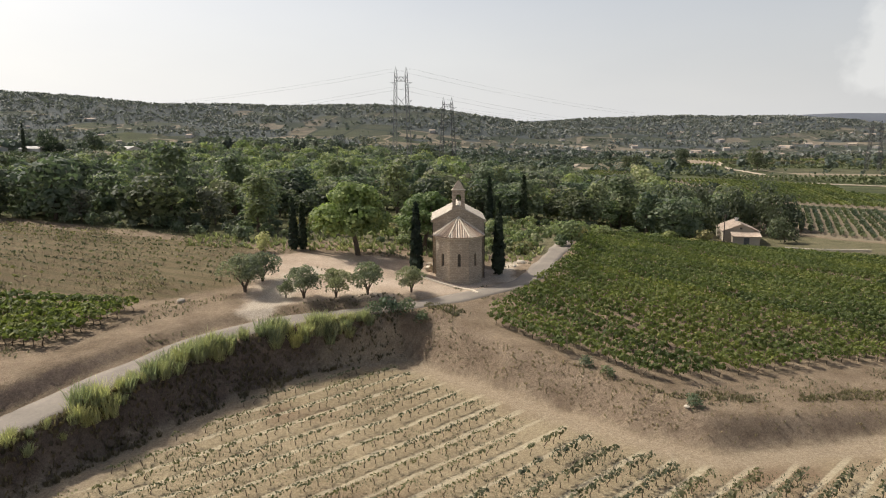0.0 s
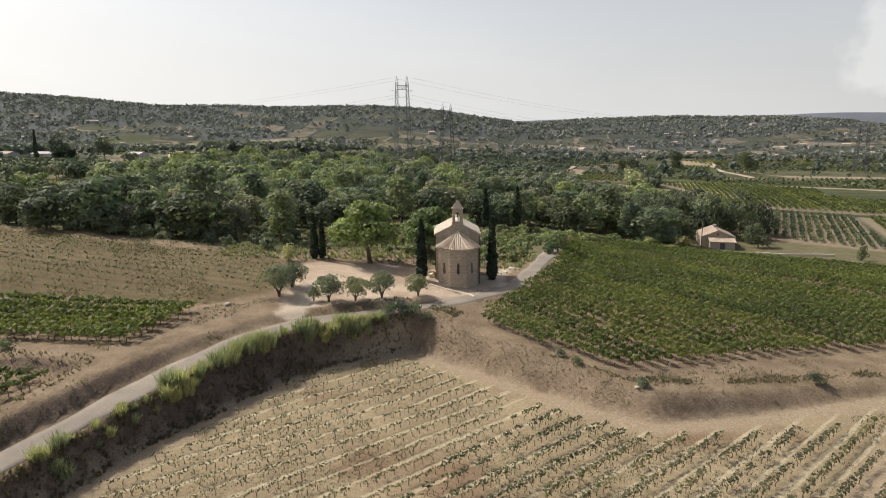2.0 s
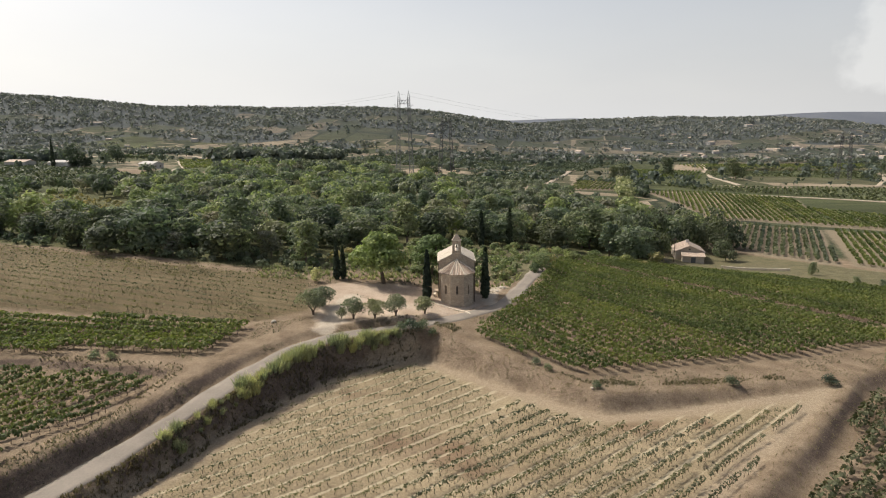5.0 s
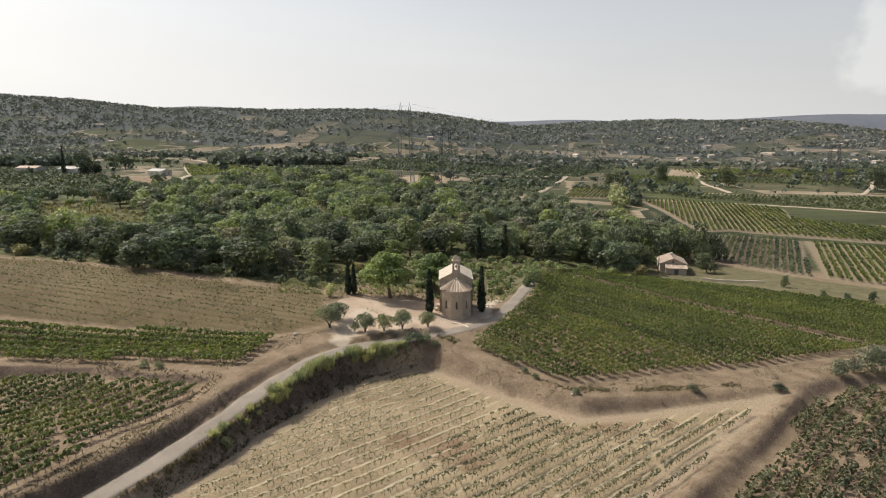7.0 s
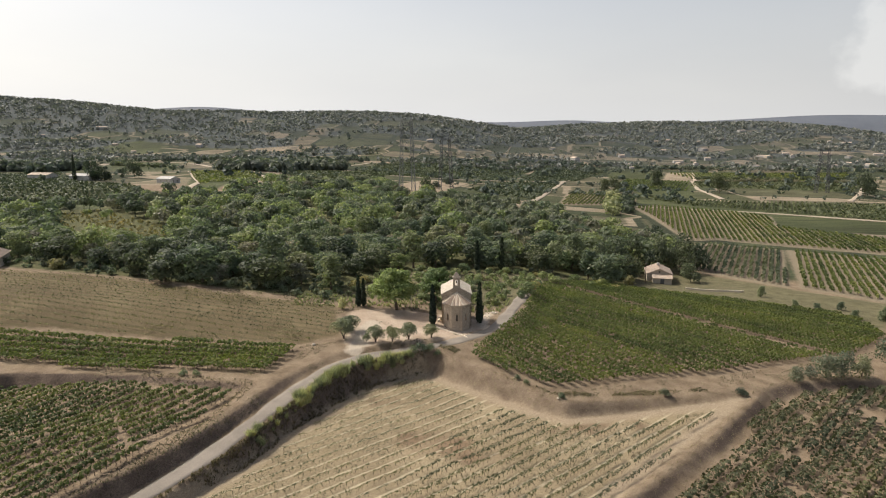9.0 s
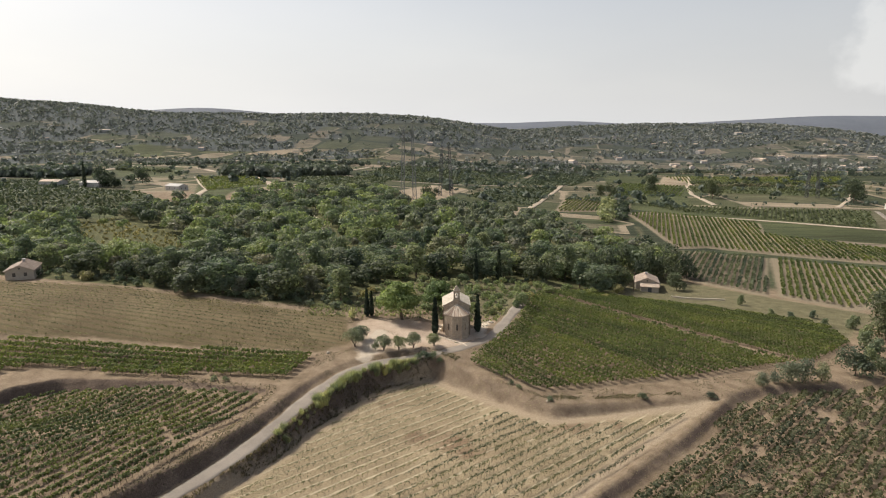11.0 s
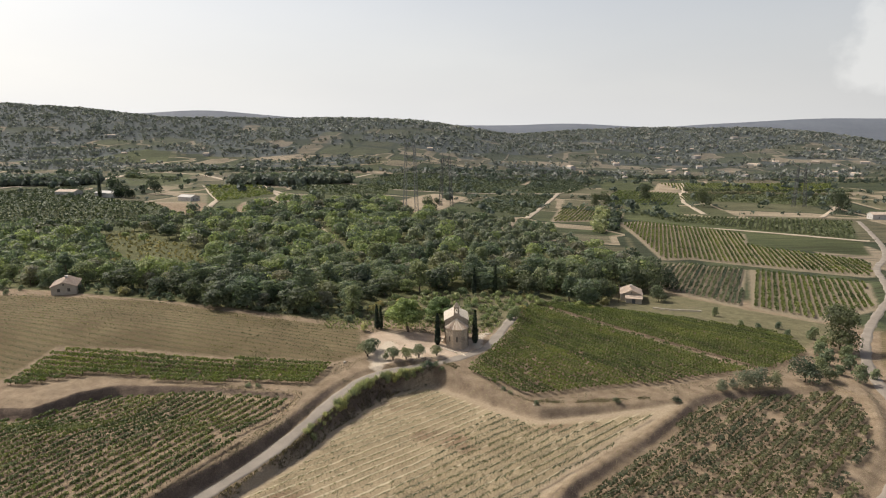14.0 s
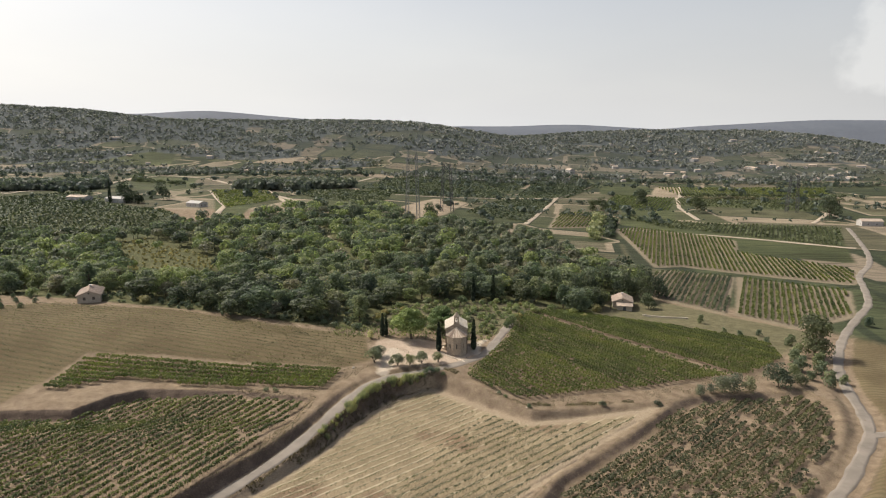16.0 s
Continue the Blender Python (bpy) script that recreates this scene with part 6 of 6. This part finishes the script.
for dx, zz in ((-6.0, 55.0), (6.0, 55.0), (-6.0, 44.5), (6.0, 44.5)):
    cable((-24.4 + dx, 387, zz + 7), (430 + dx, 620, zz - 16), 16)
    cable((-24.4 + dx, 387, zz + 7), (-520 + dx, 500, zz - 4), 16)
for dx, zz in ((-6.0, 44.0), (6.0, 44.0), (-6.0, 35.0)):
    cable((3.4 + dx, 462, zz), (362 + dx, 541, zz - 8), 12)
    cable((3.4 + dx, 462, zz), (-520 + dx, 560, zz + 6), 14)

# ---- houses ----
RENDER_WALL = two_tone("ochre_rendered_wall", (0.34, 0.29, 0.225), (0.46, 0.40, 0.32), 0.8, 6)
WHITE_WALL = two_tone("pale_rendered_wall", (0.36, 0.34, 0.31), (0.50, 0.475, 0.44), 0.5, 4)
SHUTTER = two_tone("dark_shutter_paint", (0.07, 0.075, 0.08), (0.12, 0.12, 0.12), 2, 8, rough_value=0.5)
ROOF_FAR = two_tone("pale_clay_roof", (0.33, 0.258, 0.20), (0.48, 0.39, 0.31), 0.7, 4)


def house(x, y, z, turn, w, d, h, rise, wall_mat, label, roof_mat=None, detail=True, windows=((0.3, 1.0), (0.7, 1.0)), chimney=True, group="", name="house"):
    """A house with gables at its short ends, real openings, shutters, a tiled roof and a chimney."""
    t = thing(name, label, "house", x, y, z, turn, group)
    roof_mat = roof_mat or ROOF_FAR

    def opening(u, sill, ww, hh):
        return [(u - ww / 2, sill), (u + ww / 2, sill), (u + ww / 2, sill + hh), (u - ww / 2, sill + hh)]

    for sy in (-1, 1):
        holes = [opening(w * k, s, 0.95, 1.25) for k, s in windows] + ([opening(w * 0.5, h + rise * 0.2, 0.6, 0.6)] if detail else [])
        wall = panel("wall", [(0, -1.5), (w, -1.5), (w, h), (w / 2, h + rise), (0, h)], holes, (-w / 2 if sy < 0 else w / 2, sy * d / 2, 0), (1, 0) if sy < 0 else (-1, 0), 0.35, wall_mat, t)
        for hole in holes:
            u = [p[0] for p in hole]
            v = [p[1] for p in hole]
            ox = -w / 2 if sy < 0 else w / 2
            sg = 1 if sy < 0 else -1
            panel("window", [(u[0] - 0.05, v[0] - 0.05), (u[1] + 0.05, v[0] - 0.05), (u[1] + 0.05, v[2] + 0.05), (u[0] - 0.05, v[2] + 0.05)], [], (ox, sy * (d / 2 - 0.18), 0), (sg, 0), 0.05, HOLLOW, wall)
    for sx in (-1, 1):
        holes = [opening(d * k, s, 0.95, 1.25) for k, s in windows]
        wall = panel("wall", [(0, -1.5), (d - 0.7, -1.5), (d - 0.7, h), (0, h)], [opening(min(p, d - 1.6), s, 0.95, 1.25) for p, s in ((d * k - 0.35, s) for k, s in windows)],
                     (sx * w / 2, (d / 2 - 0.35) if sx < 0 else (-d / 2 + 0.35), 0), (0, -1) if sx < 0 else (0, 1), 0.35, wall_mat, t)
        panel("window", [(0.3, 0.9), (d - 1.0, 0.9), (d - 1.0, 2.4), (0.3, 2.4)], [], (sx * (w / 2 - 0.2), (d / 2 - 0.35) if sx < 0 else (-d / 2 + 0.35), 0), (0, -1) if sx < 0 else (0, 1), 0.05, HOLLOW, wall)
        o = 0.35
        k = o * rise / (w / 2)
        a, b = (sx * (w / 2 + o), -d / 2 - o, h - k + 0.05), (sx * (w / 2 + o), d / 2 + o, h - k + 0.05)
        c, e = (0, d / 2 + o, h + rise + 0.05), (0, -d / 2 - o, h + rise + 0.05)
        if detail:
            tiled_slope("roof", a, b, c, e, roof_mat, t, 0.42, 0.13, 0.15)
        else:
            bm = bmesh.new()
            solid(bm, [a, b, c, e], (0, 0, -0.18))
            part("roof", bm, roof_mat, t)
    if chimney:
        cz = h + rise
        part("chimney", boxes(((-0.4, d * 0.12 - 0.4, cz - 0.5), (0.4, d * 0.12 + 0.4, cz + 0.8)), ((-0.5, d * 0.12 - 0.5, cz + 0.8), (0.5, d * 0.12 + 0.5, cz + 0.95)), bevel=0.02), WHITE_WALL, t)
    return t


hz = drop(84, 182)
hs = house(84.0, 183.0, hz, -14, 9.0, 11.5, 3.3, 1.9, RENDER_WALL, "ochre stone farmhouse with a pale tiled roof")
tiled_slope("lean_to_roof", (-2.8, -9.2, 2.2), (4.6, -9.2, 2.2), (4.6, -5.85, 3.1), (-2.8, -5.85, 3.1), ROOF_FAR, hs, 0.42, 0.13, 0.14)
part("lean_to", boxes(((-2.5, -8.9, -1.0), (4.3, -5.8, 2.1))), RENDER_WALL, hs)
part("lean_to_door", boxes(((0.2, -8.96, -0.2), (1.6, -8.88, 1.9))), SHUTTER, hs)
house(-140.0, 132.0, drop(-140, 132), 22, 8.0, 12.5, 3.0, 1.6, RENDER_WALL, "low ochre farmhouse with a tiled roof beside the wood")


def pole(x, y, h, label):
    t = thing("utility_pole", label, "pole", x, y, drop(x, y))
    v, f = tube([(0, 0, -0.5), (0, 0, h * 0.5), (0, 0, h)], [0.16, 0.13, 0.10], 7)
    part("shaft", cloud_mesh("shaft", v, f, BARK), None, t)
    part("crossarm", boxes(((-0.7, -0.06, h - 0.5), (0.7, 0.06, h - 0.36))), IRON, t)


pole(75.5, 172.0, 8.0, "weathered wooden utility pole beside the house")
pole(-42.0, 260.0, 15.0, "grey utility pole above the wood")
# garden wall of the house
curb([(88, 165), (94, 162), (100, 160), (106, 158)], 0.4, 0.7, "pale rubble garden wall below the house")
# farm sheds in the valley
house(-300.0, 476.0, drop(-300, 476), 70, 11, 22, 4.0, 1.6, WHITE_WALL, "pale farm shed with a low roof", WHITE_WALL, False, chimney=False, name="shed")
house(-345.0, 492.0, drop(-345, 492), 78, 11, 20, 4.0, 1.6, WHITE_WALL, "long pale farm shed with a low roof", ROOF_FAR, False, chimney=False, name="shed")
house(-212.0, 434.0, drop(-212, 434), 60, 9, 16, 3.5, 1.6, WHITE_WALL, "small pale farm building", WHITE_WALL, False, chimney=False, name="shed")
house(378.0, 444.0, drop(378, 444), 85, 9, 18, 4.5, 1.8, WHITE_WALL, "long pale wine barn with a tiled roof", ROOF_FAR, False, chimney=False, name="barn")
house(255.0, 1150.0, drop(255, 1150), 20, 11, 18, 7.0, 2.5, WHITE_WALL, "pale country house among valley fields", ROOF_FAR, False, chimney=False)
fc = cypress("slender dark cypress beside the farm sheds", 22.0, 3.4)
set_thing(fc, -305.0, 470.0, None, 0, 1.0, 1.0)
discard(fc)
hb = make_tree("dense dark tree beside the farm sheds", "tree", 10.0, 14.0, LEAF_CYPRESS, 900, 1.0, low=0.02)
set_thing(hb, -278.0, 466.0, None, 0, 1.0, 1.0)
set_thing(hb, -290.0, 470.0, None, 80, 1.0, 0.9)
discard(hb)

# houses strewn over the far slopes
far_homes = [house(0, -3000 - 40 * i, 0, 0, w, d, h, r, m, lab, ROOF_FAR, False, chimney=False, group="houses on the far slopes") for i, (w, d, h, r, m, lab) in enumerate((
    (9, 13, 5.5, 2.0, WHITE_WALL, "pale rendered house with a tiled roof on the slope"), (10, 17, 4.0, 2.0, RENDER_WALL, "ochre house with a tiled roof on the slope"),
    (12, 26, 5.0, 1.8, WHITE_WALL, "long pale house with a tiled roof on the slope")))]
hx_, hy_ = scatter(700, -900, 1700, 980, 1900, lambda x, y: (np.abs(x) < 0.66 * (y + 120)) & (rng.uniform(0, 1, len(x)) < 0.10 + 0.32 * smooth(100, 600, x) * smooth(1750, 1200, y)))
for i, (x, y) in enumerate(zip(hx_[:130], hy_[:130])):
    set_thing(far_homes[i % 3], float(x), float(y), None, float(rng.uniform(0, 360)), float(rng.uniform(0.55, 0.95)), 1.0, group="houses on the far slopes")
for o in far_homes:
    discard(o)

# ---- fields of the valley with their rows ----
for poly, ang, space, mat, label, group in (
        ([(109, 238), (134, 253), (163, 240), (126, 166), (104, 199)], 62, 2.5, LEAF_DARK, "row of dark vines beside pale strips", "vine rows in the dark field"),
        ([(167, 239), (209, 211), (182, 164), (146, 146), (131, 163)], 63, 2.6, LEAF_VINE_TAN, "row of thin green vines over pale soil", "vine rows in the pale field"),
        ([(146, 415), (166, 428), (219, 362), (200, 316), (246, 262), (222, 224), (145, 266), (127, 262)], 71, 2.7, LEAF_VINE_TAN, "row of green vines over pale soil", "vine rows in the striped field"),
        ([(88, 405), (118, 520), (165, 540), (150, 440)], 71, 3.0, LEAF_VINE_TAN, "row of green vines over pale soil", "vine rows in the far striped field")):
    vine_rows(poly, radians(ang), space, 1.8, mat, 9, 0.95, 1.5, 1.15, label, group, gaps=0.02, stock=0.06)



def far_rows(poly, angle, space, mat, label):
    """Rows of vines too far off to be told apart singly, in one mesh."""
    px, py = [], []
    for ax, ay, bx, by in row_lines(poly, radians(angle), space):
        n = max(2, int(math.hypot(bx - ax, by - ay) / 2.3))
        k = (np.arange(n) + rng.uniform(0.2, 0.8, n)) / n
        px.append(ax + (bx - ax) * k), py.append(ay + (by - ay) * k)
    px, py = np.repeat(np.concatenate(px), 2), np.repeat(np.concatenate(py), 2)
    n = len(px)
    d = np.stack([rng.normal(0, 0.5, n), rng.normal(0, 0.5, n), np.ones(n)], -1)
    at = np.stack([px, py, ground_z(px, py) + rng.uniform(0.7, 1.4, n)], -1)
    v, f = leaf_quads(at, d, np.full(n, 1.9), 0.5)
    tagged(new("vine_field", cloud_mesh("vine_field", v, f, mat)), label, "vines", kind="stuff")


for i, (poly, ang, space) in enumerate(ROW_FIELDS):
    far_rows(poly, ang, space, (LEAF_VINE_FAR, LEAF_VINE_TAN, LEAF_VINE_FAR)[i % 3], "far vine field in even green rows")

# ---- distant mountain ----
def ridge(name, y, x0, x1, base, top, mat, label):
    n = 70
    xs = np.linspace(x0, x1, n)
    k = np.linspace(0, 1, n)
    h = base + (top - base) * np.sin(k * math.pi) ** 0.55 * (0.93 + 0.05 * np.sin(k * 9 + 1) + 0.03 * np.sin(k * 23))
    rows = [np.stack([xs, np.full(n, y + dy), np.maximum(h * s, -20)], -1) for dy, s in ((-500, -0.1), (-220, 0.6), (0, 1.0), (250, 0.8), (400, -0.1))]
    v = np.concatenate(rows)
    f = [(r * n + i, r * n + i + 1, (r + 1) * n + i + 1, (r + 1) * n + i) for r in range(4) for i in range(n - 1)]
    return tagged(mesh_ob(name, v, f, mat, True), label, "mountain", kind="structure")


# forest colour of the ridges with blue-grey haze mixed in
FAR_HAZE_BLUE = two_tone("hazed_distant_forest", (0.098, 0.108, 0.126), (0.122, 0.133, 0.15), 0.01, 0.06)
ridge("backdrop_1", 3700, 1000, 4600, 50, 190, FAR_HAZE_BLUE, "long blue-grey wooded mountain on the horizon")
ridge("backdrop_2", 3900, -3300, -300, 50, 250, FAR_HAZE_BLUE, "long blue-grey plateau on the horizon")
ridge("backdrop_3", 4000, -900, 1900, 40, 160, FAR_HAZE_BLUE, "low blue-grey hills on the horizon")
